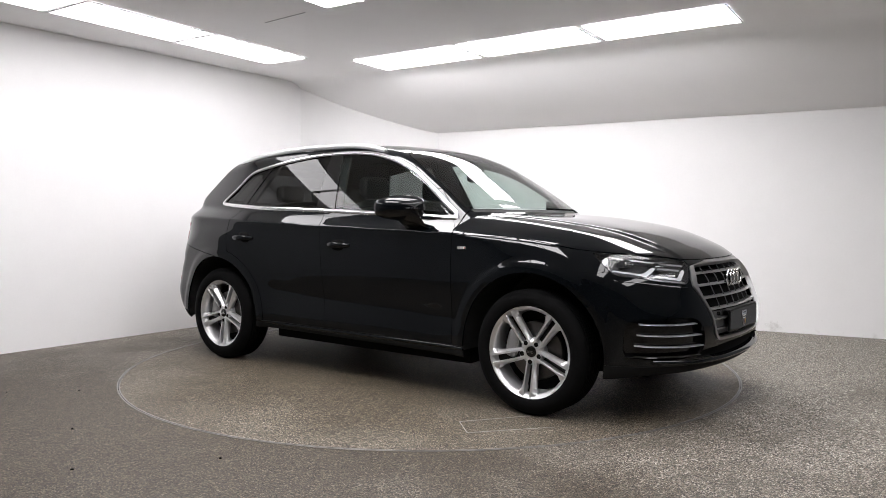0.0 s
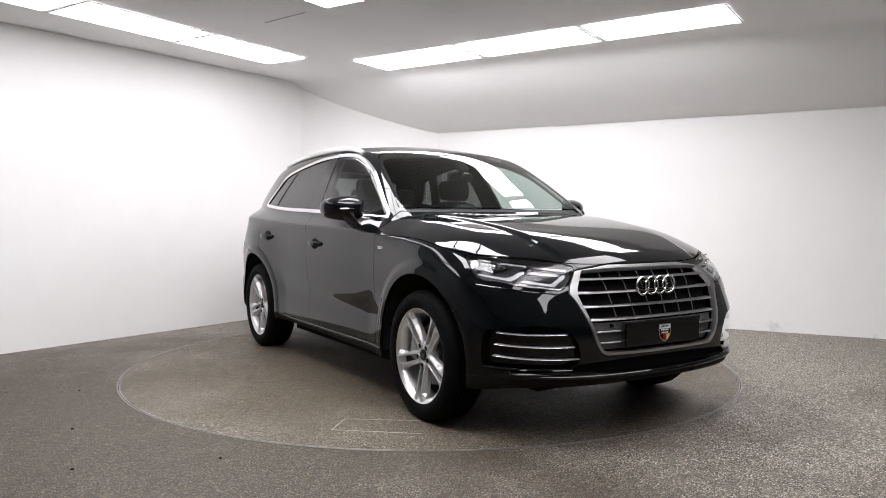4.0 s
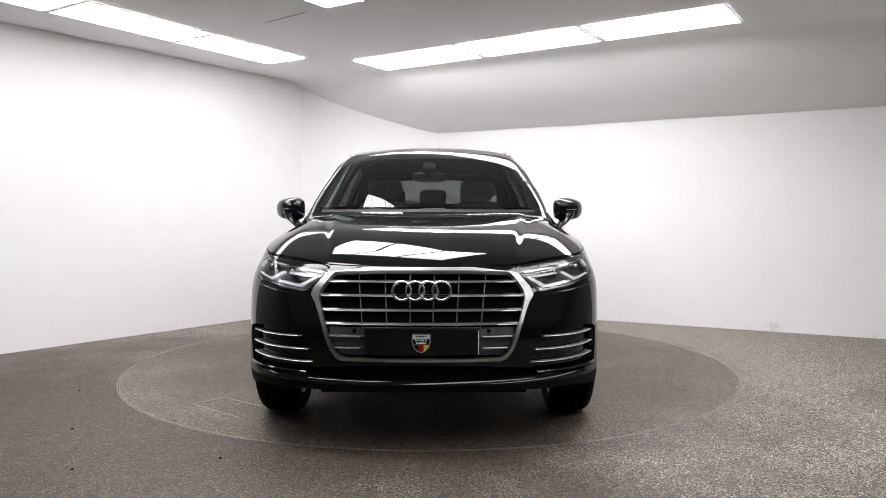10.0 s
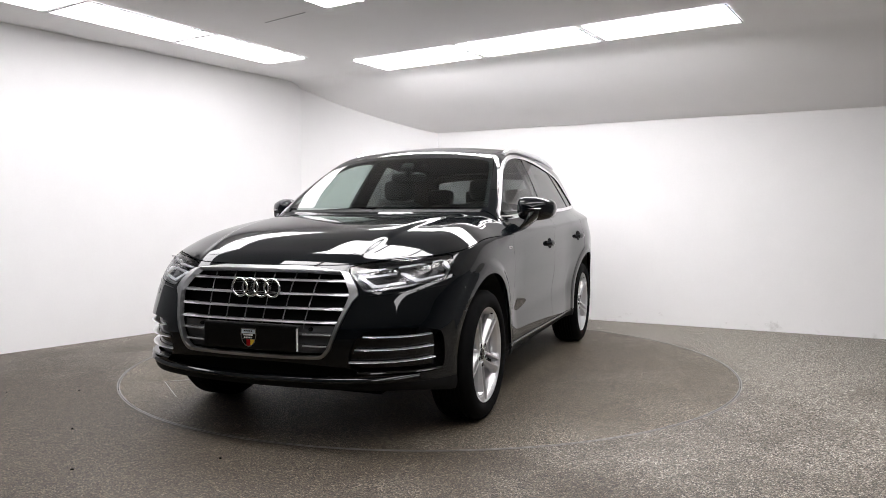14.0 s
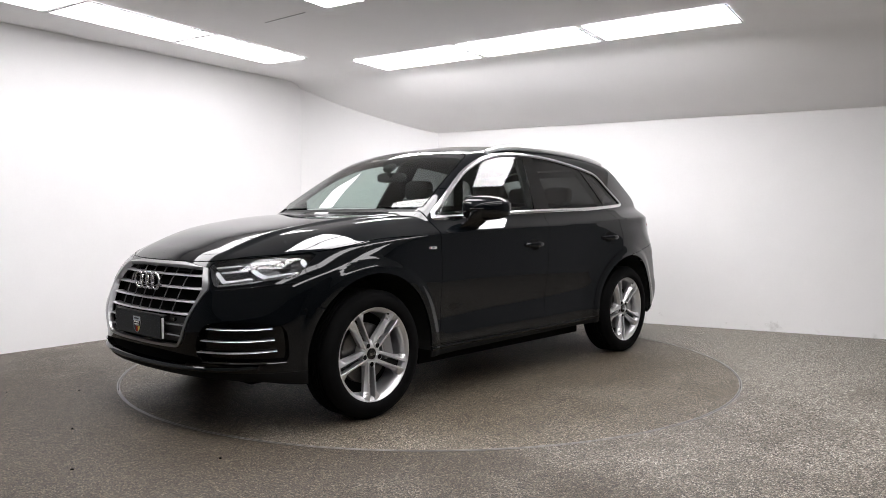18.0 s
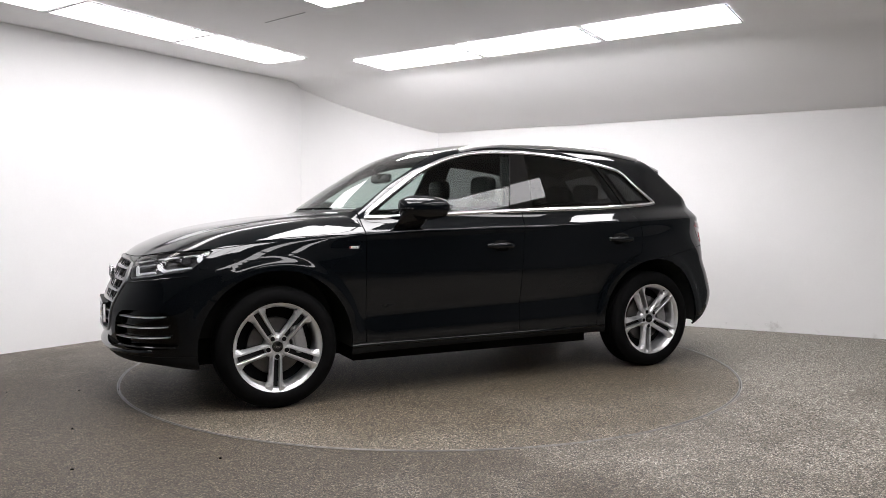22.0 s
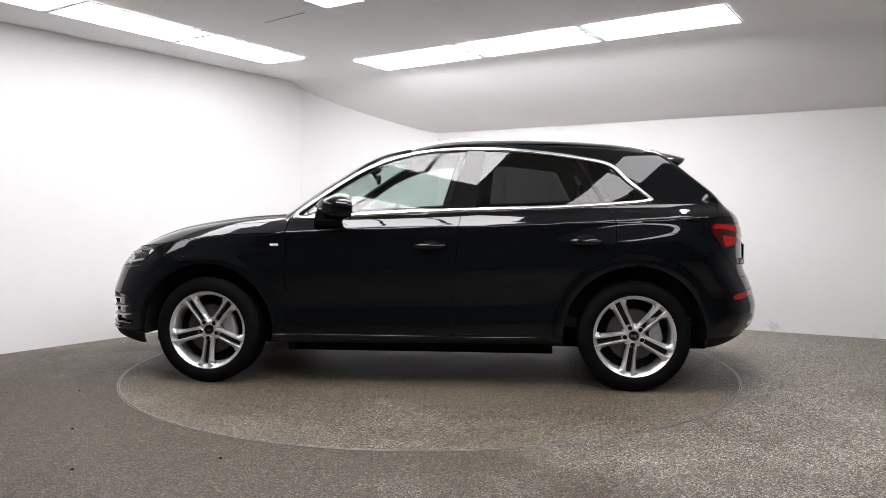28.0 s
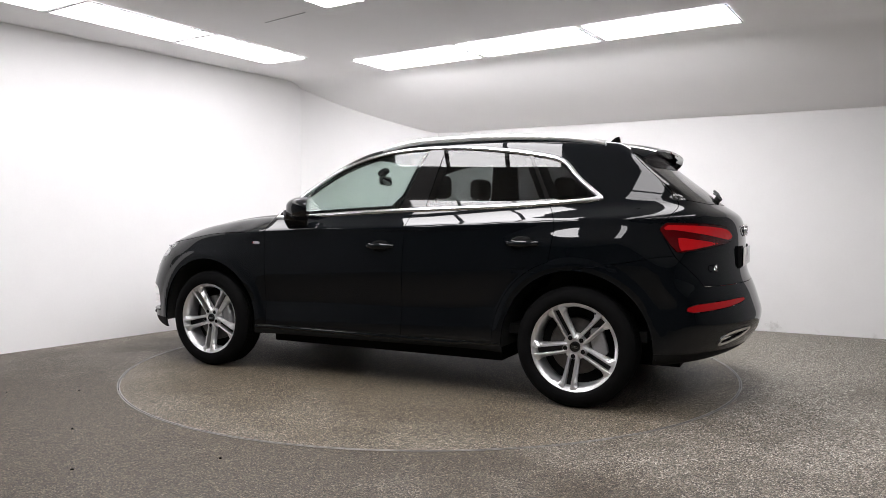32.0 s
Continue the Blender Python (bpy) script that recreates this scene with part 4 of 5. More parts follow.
def build_calipers():
    """A silver-grey caliper behind the spokes, on the inner side of each axle."""
    for sx in (1, -1):
        for sy in (1, -1):
            bm = bmesh.new()
            blob(bm, (0.040, 0.032, 0.085), Matrix.Translation((sx * WHEEL_X - 0.135, sy * 0.842, WHEEL_Z + 0.035)) @ Matrix.Rotation(radians(14), 4, "Y"), 0.45, 0.5)
            box(bm, (0.024, 0.020, 0.10), Matrix.Translation((sx * WHEEL_X - 0.105, sy * 0.858, WHEEL_Z + 0.030)) @ Matrix.Rotation(radians(14), 4, "Y"))
            part("brake_caliper", bm, DARKSILVER, car, "grey cast brake caliper", smooth=True)


def wheel_house(sx):
    """Dark liner behind each wheel opening."""
    for sy in (1, -1):
        bm = bmesh.new()
        steps = 28
        a0, a1 = radians(-5), radians(185)
        rings = []
        for y in (0.52, 0.90):
            rings.append([bm.verts.new((sx * WHEEL_X + 0.468 * math.cos(a0 + (a1 - a0) * i / steps), sy * y, WHEEL_Z + 0.468 * math.sin(a0 + (a1 - a0) * i / steps))) for i in range(steps + 1)])
        for i in range(steps):
            bm.faces.new((rings[0][i], rings[0][i + 1], rings[1][i + 1], rings[1][i]))
        bm.faces.new(rings[0])
        part("wheel_arch_liner", bm, PLASTIC, car, "black wheel arch liner")


build_calipers()
wheel_house(1)
wheel_house(-1)
bm = bmesh.new()
box(bm, (3.9, 1.05, 0.16), Matrix.Translation((0, 0, 0.30)))
box(bm, (1.80, 1.52, 0.15), Matrix.Translation((0, 0, 0.285)))
part("underbody", bm, DARK, car, "black underbody tray")


# ---- front: grille, rings, lamps, bumper blades ----
def front_point(y, z, out=0.0):
    return Vector((surface_x(abs(y), z) + out, y, z))


def wedge(bm, path, up, deep):
    """A slim bar along a path whose front edge slopes back, so that its upper side shows."""
    rows = []
    for i, p in enumerate(path):
        d = (path[min(i + 1, len(path) - 1)] - path[max(i - 1, 0)]).normalized()
        side = d.cross(Vector((0, 0, 1))).normalized()
        if side.x < 0:
            side = -side
        rows.append([bm.verts.new(p + side * a + Vector((0, 0, b))) for a, b in ((-deep, -up), (0.001, -up), (0.003, -up * 0.6), (0.001, 0.1 * up), (-0.0045, up), (-deep, up * 1.1))])
    for a, b in zip(rows, rows[1:]):
        for i in range(6):
            bm.faces.new((a[i], a[(i + 1) % 6], b[(i + 1) % 6], b[i]))
    bm.faces.new(rows[0][::-1])
    bm.faces.new(rows[-1])


def build_grille():
    g = pieces["grille"]
    frame_sheet = cut(g, lambda p: -grille_inner(p[:, 1], p[:, 2]))
    grille = sheet_object("grille", frame_sheet, SATIN, car, both=True, offset=0.006, thick=0.03, label="wide six-sided satin aluminium grille surround")
    back = cut(g, lambda p: grille_inner(p[:, 1], p[:, 2]))
    sheet_object("grille_back", inset(back, 0.055), DARK, grille, both=True, thick=0.0)

    def half_at(z):
        w = 0.0
        for i in range(60):
            if grille_inner(np.array(i * 0.01), np.array(z)) > 0:
                w = i * 0.01
        return w + 0.004

    # six horizontal blades, silvered along the front edge; the ends stand thicker
    for z, sil in ((0.806, 1), (0.742, 1), (0.676, 1), (0.614, 1), (0.560, 0), (0.506, 0)):
        w = half_at(z)
        ys = [-w + 2 * w * i / 28 for i in range(29)]
        bm = bmesh.new()
        rows = []
        for y in ys:
            c = front_point(y, z, -0.020)
            thick = 0.0032 + (0.0014 if abs(y) > w * 0.80 else 0.0)
            rows.append([bm.verts.new(c + Vector((-0.035, 0, -thick))), bm.verts.new(c + Vector((0.003, 0, -thick))), bm.verts.new(c + Vector((0.006, 0, -thick * 0.4))), bm.verts.new(c + Vector((-0.006, 0, thick * 1.5))), bm.verts.new(c + Vector((-0.035, 0, thick * 1.8)))])
        for a, b in zip(rows, rows[1:]):
            for i in range(5):
                bm.faces.new((a[i], a[(i + 1) % 5], b[(i + 1) % 5], b[i]))
        bm.faces.new(rows[0][::-1])
        bm.faces.new(rows[-1])
        part("grille_blade", bm, GREYSATIN if sil else PLASTIC, grille)
    # slim uprights between the upper blades
    for y in (-0.305, -0.178, -0.058, 0.058, 0.178, 0.305):
        bm = bmesh.new()
        lean = y * 0.10
        pts = [front_point(y - lean * (0.84 - z) / 0.26, z, -0.030) for z in (0.845, 0.78, 0.71, 0.64, 0.585)]
        tube(bm, pts, 0.0030, 6)
        part("grille_upright", bm, GREYPLASTIC, grille)
    # bright end caps on the upper blades
    for z in (0.806, 0.742, 0.676, 0.614):
        w = half_at(z)
        for sy in (-1, 1):
            bm = bmesh.new()
            wedge(bm, [front_point(sy * (w * (0.79 + 0.205 * i / 5)), z + 0.001, -0.0165) for i in range(6)], 0.0036, 0.02)
            part("blade_cap", bm, GREYSATIN, grille)
    # lower grey panels beside the plate
    bm = bmesh.new()
    rows = []
    for z in (0.470, 0.51, 0.55, 0.600):
        w = half_at(z) - 0.006
        rows.append([bm.verts.new(front_point(-w + 2 * w * i / 24, z, -0.036)) for i in range(25)])
    for a, b in zip(rows, rows[1:]):
        for i in range(24):
            bm.faces.new((a[i], a[i + 1], b[i + 1], b[i]))
    part("lower_mesh", bm, GREYPLASTIC, grille, "dark grey lower grille panel", smooth=True)
    for sy in (-1, 1):
        for z in (0.560, 0.506):
            bm = bmesh.new()
            y0, y1 = 0.285, half_at(z) - 0.012
            tube(bm, [front_point(sy * (y0 + (y1 - y0) * i / 6), z, -0.012) for i in range(7)], 0.0045, 6)
            part("grille_blade_tip", bm, GREYSATIN, grille, smooth=True)
        bm = bmesh.new()
        lathe(bm, [(0.0005, 0.004), (0.008, 0.004), (0.0095, 0.0), (0.0095, -0.02)], 16, Matrix.Translation(front_point(sy * 0.315, 0.583, -0.028)) @ Matrix.Rotation(math.pi / 2, 4, "Y"))
        part("parking_sensor", bm, PIANO, grille, smooth=True)
    # four linked rings
    for i in range(4):
        y = (i - 1.5) * 0.0622
        bm = bmesh.new()
        m = Matrix.Translation((surface_x(0.0, 0.770) + 0.010, y, 0.770)) @ Matrix.Rotation(math.pi / 2, 4, "Y")
        lathe(bm, [(0.0430 + 0.0062 * math.cos(2 * math.pi * k / 10), 0.0062 * math.sin(2 * math.pi * k / 10)) for k in range(10)], 44, m, closed=True)
        part("emblem_ring", bm, CHROME, grille, "chrome ring", smooth=True)
    bm = bmesh.new()
    for i in range(7):
        box(bm, (0.012, 0.245, 0.004), Matrix.Translation((surface_x(0, 0.77) - 0.004, 0, 0.746 + 0.008 * i)))
    part("emblem_base", bm, PIANO, grille)
    # number plate: plain black show plate with a small shield
    px = surface_x(0.0, 0.535) - 0.012
    bm = bmesh.new()
    box(bm, (0.014, 0.524, 0.118), Matrix.Translation((px, 0, 0.537)))
    plate = part("number_plate", bm, PIANO, car, "plain black show plate with an enamel shield", bevel=0.003)
    bm = bmesh.new()
    box(bm, (0.03, 0.535, 0.006), Matrix.Translation((px - 0.012, 0, 0.600)))
    part("plate_bracket", bm, PLASTIC, plate)
    bm = bmesh.new()
    box(bm, (0.012, 0.004, 0.108), Matrix.Translation((px - 0.004, 0.2645, 0.535)))
    part("plate_edge", bm, WHITE, plate, "pale plate edge")
    turn = Matrix.Translation((px + 0.0072, 0, 0.0)) @ Matrix(((0, 0, 1, 0), (1, 0, 0, 0), (0, 1, 0, 0), (0, 0, 0, 1)))
    base = [(-0.043, 0.578), (0.043, 0.578), (0.045, 0.545), (0.036, 0.512), (0.018, 0.494), (0.0, 0.487), (-0.018, 0.494), (-0.036, 0.512), (-0.045, 0.545)]
    bm = bmesh.new()
    prism(bm, base, 0.002, turn)
    shield = part("shield", bm, CHROME, plate, "silver-edged enamel shield", bevel=0.0006)
    sc = lambda pts: [(x * 0.88, 0.534 + (z - 0.534) * 0.9) for x, z in pts]
    for pts, mat in ((sc([(-0.042, 0.577), (0.042, 0.577), (0.044, 0.556), (-0.044, 0.556)]), PALEBLUE), (sc([(-0.044, 0.553), (0.044, 0.553), (0.042, 0.527), (-0.042, 0.527)]), PIANO), (sc([(-0.04, 0.524), (-0.013, 0.524), (-0.013, 0.495), (-0.018, 0.494), (-0.036, 0.512)]), PIANO), (sc([(-0.013, 0.524), (0.013, 0.524), (0.013, 0.492), (0.0, 0.487), (-0.013, 0.492)]), BRIGHTRED), (sc([(0.013, 0.524), (0.04, 0.524), (0.036, 0.512), (0.018, 0.494), (0.013, 0.495)]), AMBER)):
        bm = bmesh.new()
        prism(bm, pts, 0.0006, turn @ Matrix.Translation((0, 0, 0.002)))
        part("enamel_field", bm, mat, shield)
    for z0, w0 in ((0.566, 0.052), (0.547, 0.056), (0.534, 0.050)):
        bm = bmesh.new()
        for i in range(5):
            prism(bm, [(-w0 / 2 + w0 / 5 * i, z0 - 0.0035), (-w0 / 2 + w0 / 5 * (i + 0.72), z0 - 0.0035), (-w0 / 2 + w0 / 5 * (i + 0.72), z0 + 0.0035), (-w0 / 2 + w0 / 5 * i, z0 + 0.0035)], 0.0005, turn @ Matrix.Translation((0, 0, 0.0027)))
        part("lettering_bars", bm, WHITE if z0 < 0.56 else PIANO, shield)


GREYPLASTIC = grainy(material("dark_grey_plastic", rough=0.5, spec=0.4), (0.10, 0.10, 0.105), 0.15, 200, 0.15)
PALEBLUE = material("pale_blue_enamel", (0.55, 0.62, 0.68), 0.25, coat=1.0)


def q_path(q0, q1, z0, z1, n, out, sy=1, bow=0.0):
    pts = []
    for i in range(n + 1):
        s = i / n
        q, z = q0 + (q1 - q0) * s, z0 + (z1 - z0) * s + bow * 4 * s * (1 - s)
        x, y = surface_q(q, z)
        nrm = car_normal(np.array([[x, y, z]]))[0]
        pts.append(Vector((x + nrm[0] * out, sy * (y + nrm[1] * out), z + nrm[2] * out)))
    return pts


def lamp_shape(outline):
    """An outline inside the headlight: u runs from its outer to its inner end, v from its foot to its brow."""
    pts = []
    for u, v in outline:
        foot, brow = 0.806 - 0.048 * u, 0.929 - 0.056 * u
        pts.append((-0.935 - 0.735 * u, foot + (brow - foot) * v))
    return shape(*pts, rounds=0)


def build_front_lamps():
    sheet = pieces["lamp"]
    q = lambda p: p[:, 1] - p[:, 0]
    for mirror in (False, True):
        sy = -1 if mirror else 1
        lamp = sheet_object("headlight", sheet, LAMPGLASS, car, thick=0.004, mirror=mirror, label="clear LED headlight with silver light guides")
        sheet_object("lamp_housing", inset(sheet, 0.050), LAMPBOWL, lamp, thick=-0.048, mirror=mirror, label="dark lamp housing")
        for name, outline, mat, depth, lab in LAMP_INSIDES:
            inside = lamp_shape(outline)
            piece = cut(sheet, lambda p: np.minimum(inside(q(p), p[:, 2]), headlight_edge(q(p), p[:, 2]) - 0.004))
            sheet_object(name, inset(piece, depth), mat, lamp, thick=0.012, mirror=mirror, label=lab)
        # projector units
        for q0, z0 in ((-1.43, 0.848), (-1.185, 0.868)):
            x, y = surface_q(q0, z0)
            m = Matrix.Translation((x - 0.052, sy * (y - 0.030), z0)) @ Matrix.Rotation(math.pi / 2, 4, "Y") @ Matrix.Rotation(radians(-14 * sy), 4, "X")
            bm = bmesh.new()
            box(bm, (0.042, 0.092, 0.05), m)
            unit = part("lens_unit", bm, LAMPDARK, lamp, bevel=0.004)
            for k in range(3):
                bm = bmesh.new()
                lathe(bm, [(0.0005, 0.032), (0.008, 0.030), (0.0125, 0.025), (0.014, 0.02)], 14, m @ Matrix.Translation((0, -0.028 + 0.028 * k, 0)))
                part("lens", bm, LAMPSILVER, unit, smooth=True)
            bm = bmesh.new()
            box(bm, (0.006, 0.1, 0.012), m @ Matrix.Translation((-0.026, 0, 0.026)))
            part("shroud", bm, LAMPSILVER, unit)


LAMPWHITE = material("frosted_light_guide", (0.62, 0.63, 0.65), 0.35, 0.0, coat=0.5)
LAMPGREY = material("fluted_grey_reflector", (0.30, 0.30, 0.31), 0.34, 0.7)
LAMPBOWL = material("dark_lamp_bowl", (0.030, 0.030, 0.032), 0.35, 0.3)
LAMP_INSIDES = (
    ("brow_strip", ((0.06, 0.83), (0.97, 0.80), (0.99, 0.87), (0.05, 0.91)), LAMPGREY, 0.010, "slim silver brow strip"),
    ("outer_guide", ((0.035, 0.34), (0.080, 0.30), (0.115, 0.80), (0.060, 0.92)), LAMPWHITE, 0.010, "frosted upright light guide"),
    ("light_guide", ((0.10, 0.28), (0.47, 0.20), (0.605, 0.64), (0.548, 0.66), (0.438, 0.31), (0.10, 0.375)), LAMPWHITE, 0.012, "frosted stepped light guide"),
    ("light_guide", ((0.54, 0.20), (0.87, 0.15), (0.975, 0.66), (0.925, 0.68), (0.840, 0.255), (0.565, 0.305)), LAMPWHITE, 0.012, "frosted stepped light guide"),
    ("guide_link", ((0.62, 0.60), (0.905, 0.60), (0.915, 0.68), (0.63, 0.70)), LAMPGREY, 0.016, "silver link between the light guides"),
    ("fluted_strip", ((0.14, 0.09), (0.95, 0.03), (0.95, 0.10), (0.14, 0.17)), LAMPGREY, 0.014, "fluted silver strip"),
)
LAMPDARK = material("grey_lamp_housing", (0.06, 0.06, 0.065), 0.25, 0.2)


def build_fog():
    sheet = pieces["fog"]
    for mirror in (False, True):
        sy = -1 if mirror else 1
        bm = bmesh.new()
        wedge(bm, q_path(-1.615, -1.03, 0.742, 0.786, 16, 0.0005, sy), 0.0042, 0.02)
        part("bumper_lip", bm, PAINT, pieces["bumper"], "raised gloss lip under the headlight")
        vent = sheet_object("side_intake", inset(sheet, 0.040), PIANO, car, thick=-0.040, mirror=mirror, label="black side air intake with three bright blades")
        for q0, q1, z0, z1 in ((-1.668, -1.187, 0.556, 0.560), (-1.718, -1.172, 0.494, 0.503), (-1.758, -1.157, 0.434, 0.446)):
            bm = bmesh.new()
            wedge(bm, q_path(q0, q1, z0, z1, 16, -0.005, sy, bow=-0.004), 0.0024, 0.03)
            part("blade", bm, BRIGHTSATIN, vent, "bright satin blade")
        bm = bmesh.new()
        wedge(bm, q_path(-1.70, -1.10, 0.386, 0.390, 14, 0.004, sy), 0.005, 0.03)
        part("lower_fin", bm, PIANO, vent)


def build_splitter():
    """A slim body-coloured blade along the foot of the front bumper."""
    bm = bmesh.new()
    rows = []
    for i in range(61):
        y = -0.80 + 1.60 * i / 60
        z = 0.340 + 0.022 * (abs(y) / 0.8) ** 3
        x = surface_x(abs(y), z)
        rows.append([bm.verts.new((x + o, y, z + h)) for o, h in ((-0.03, 0.022), (-0.004, 0.019), (0.010, 0.010), (0.015, 0.0), (0.010, -0.008), (-0.03, -0.014))])
    for a, b in zip(rows, rows[1:]):
        for i in range(6):
            bm.faces.new((a[i], a[(i + 1) % 6], b[(i + 1) % 6], b[i]))
    bm.faces.new(rows[0][::-1])
    bm.faces.new(rows[-1])
    part("splitter", bm, PAINT, pieces["bumper"], "gloss black splitter blade", smooth=True)


def build_tail():
    q = lambda p: p[:, 1] + p[:, 0]
    for mirror in (False, True):
        lamp = sheet_object("tail_light", pieces["tail"], REDDEEP, pieces["tailgate"], thick=0.02, mirror=mirror, offset=0.001, label="dark red wrap-round tail light")
        up = cut(pieces["tail"], lambda p: np.minimum(tail_edge(q(p), p[:, 2]) - 0.014, p[:, 2] - (0.985 + 0.06 * np.clip((q(p) + 1.75) / 0.6, 0, 1))))
        sheet_object("upper_bar", up, RED, lamp, thick=0.006, offset=0.004, mirror=mirror, label="bright red upper light band")
        lo = cut(pieces["tail"], lambda p: np.minimum(tail_edge(q(p), p[:, 2]) - 0.010, np.minimum((0.955 + 0.050 * np.clip((q(p) + 1.75) / 0.6, 0, 1)) - p[:, 2], -1.165 - q(p))))
        sheet_object("lower_bar", lo, RED, lamp, thick=0.006, offset=0.004, mirror=mirror, label="bright red lower light band")
        sheet_object("rear_reflector", pieces["reflector"], BRIGHTRED, car, thick=0.012, mirror=mirror, offset=0.001, label="slim red bumper reflector")
        ex = pieces["exhaust"]
        ring = cut(ex, lambda p: 0.015 - exhaust_outer(q(p), p[:, 2]))
        trim = sheet_object("exhaust_trim", ring, CHROME, car, thick=0.02, offset=0.006, mirror=mirror, label="chrome exhaust surround")
        sheet_object("exhaust_opening", inset(cut(ex, lambda p: exhaust_outer(q(p), p[:, 2]) - 0.015), 0.02), DARK, trim, thick=0.0, mirror=mirror)
    # plate recess, plate, badge bars and rings on the tailgate
    gate = pieces["tailgate"]
    rx = lambda y, z: surface_x(abs(y), z, front=False)
    bm = bmesh.new()
    box(bm, (0.02, 0.54, 0.135), Matrix.Translation((rx(0.2, 0.875) + 0.004, 0, 0.875)))
    part("plate_recess", bm, DARK, gate, bevel=0.004)
    bm = bmesh.new()
    box(bm, (0.01, 0.52, 0.112), Matrix.Translation((rx(0.15, 0.875) - 0.010, 0, 0.875)))
    plate = part("rear_plate", bm, PIANO, gate, "plain black show plate", bevel=0.003)
    bm = bmesh.new()
    box(bm, (0.002, 0.09, 0.085), Matrix.Translation((rx(0.15, 0.875) - 0.0165, 0, 0.875)))
    part("rear_shield", bm, WHITE, plate, bevel=0.0008)
    for i in range(4):
        bm = bmesh.new()
        m = Matrix.Translation((rx(0, 1.03) - 0.006, (i - 1.5) * 0.056, 1.035)) @ Matrix.Rotation(-math.pi / 2, 4, "Y")
        lathe(bm, [(0.0325 + 0.0045 * math.cos(2 * math.pi * k / 8), 0.0045 * math.sin(2 * math.pi * k / 8)) for k in range(8)], 32, m, closed=True)
        part("emblem_ring", bm, CHROME, gate, "chrome ring", smooth=True)
    x0 = rx(0.60, 0.826)
    bm = bmesh.new()
    lathe(bm, [(0.014, 0.0), (0.014, 0.006), (0.019, 0.006), (0.019, 0.0)], 20, Matrix.Translation((x0 - 0.004, 0.622, 0.826)) @ Matrix.Rotation(radians(-90), 4, "Y") @ Matrix.Rotation(radians(25), 4, "X"), closed=True)
    box(bm, (0.006, 0.024, 0.007), Matrix.Translation((x0 - 0.012, 0.590, 0.842)))
    box(bm, (0.006, 0.024, 0.007), Matrix.Translation((x0 - 0.014, 0.586, 0.826)))
    box(bm, (0.006, 0.024, 0.007), Matrix.Translation((x0 - 0.014, 0.586, 0.810)))
    part("model_badge", bm, CHROME, gate, "small chrome badge")


def build_spoiler():
    """Roof spoiler: an upper skin that runs on from the roof, a tucked underside and closed ends."""
    n, rows, half = 30, 10, 0.605
    verts, faces = [], []
    ends = curve((0.0, -1.828), (0.3, -1.823), (0.45, -1.808), (0.56, -1.778), (0.62, -1.725))
    for j in range(n + 1):
        y = -half + 2 * half * j / n
        xe, x0 = float(ends(abs(y))), -1.56
        z0 = float(spine(x0 + ROOF_BACK * y * y) - ROOF_2 * y * y) + 0.001 - 0.03 * (abs(y) / half) ** 8
        ze = 1.540 - 0.05 * y * y - 0.045 * (abs(y) / half) ** 8
        for i in range(rows + 1):
            s = i / rows
            verts.append((x0 + (xe - x0) * s, y, z0 + (ze - z0) * (0.55 * s + 0.45 * s * s)))
        for i in range(rows + 1):
            s = i / rows
            verts.append((x0 + (xe - x0) * (s * 0.985), y, z0 + (ze - z0) * (0.55 * s + 0.45 * s * s) - 0.012 - 0.055 * (1 - s) * (0.3 + 0.7 * s) * 2))
    w = 2 * (rows + 1)
    for j in range(n):
        for i in range(rows):
            a = j * w + i
            faces.append((a, a + w, a + w + 1, a + 1))
            b = a + rows + 1
            faces.append((b, b + 1, b + w + 1, b + w))
        e = j * w + rows
        faces.append((e, e + w, e + w + rows + 1, e + rows + 1))
    for j in (0, n):
        for i in range(rows):
            a = j * w + i
            f = (a, a + 1, a + rows + 2, a + rows + 1)
            faces.append(f if j == 0 else f[::-1])
    ob = mesh_from("roof_spoiler", verts, faces, PAINT, car, smooth=True, label="black roof spoiler over the tailgate window")
    bm = bmesh.new()
    bm.from_mesh(ob.data)
    bmesh.ops.remove_doubles(bm, verts=bm.verts, dist=1e-5)
    bmesh.ops.recalc_face_normals(bm, faces=bm.faces)
    bm.to_mesh(ob.data)
    bm.free()
    ob.data.set_sharp_from_angle(angle=radians(35))
    bm = bmesh.new()
    tube(bm, [(-1.823, y, 1.532) for y in (-0.16, -0.08, 0, 0.08, 0.16)], 0.006, 6)
    part("brake_light", bm, REDDEEP, ob, "slim red high brake light")


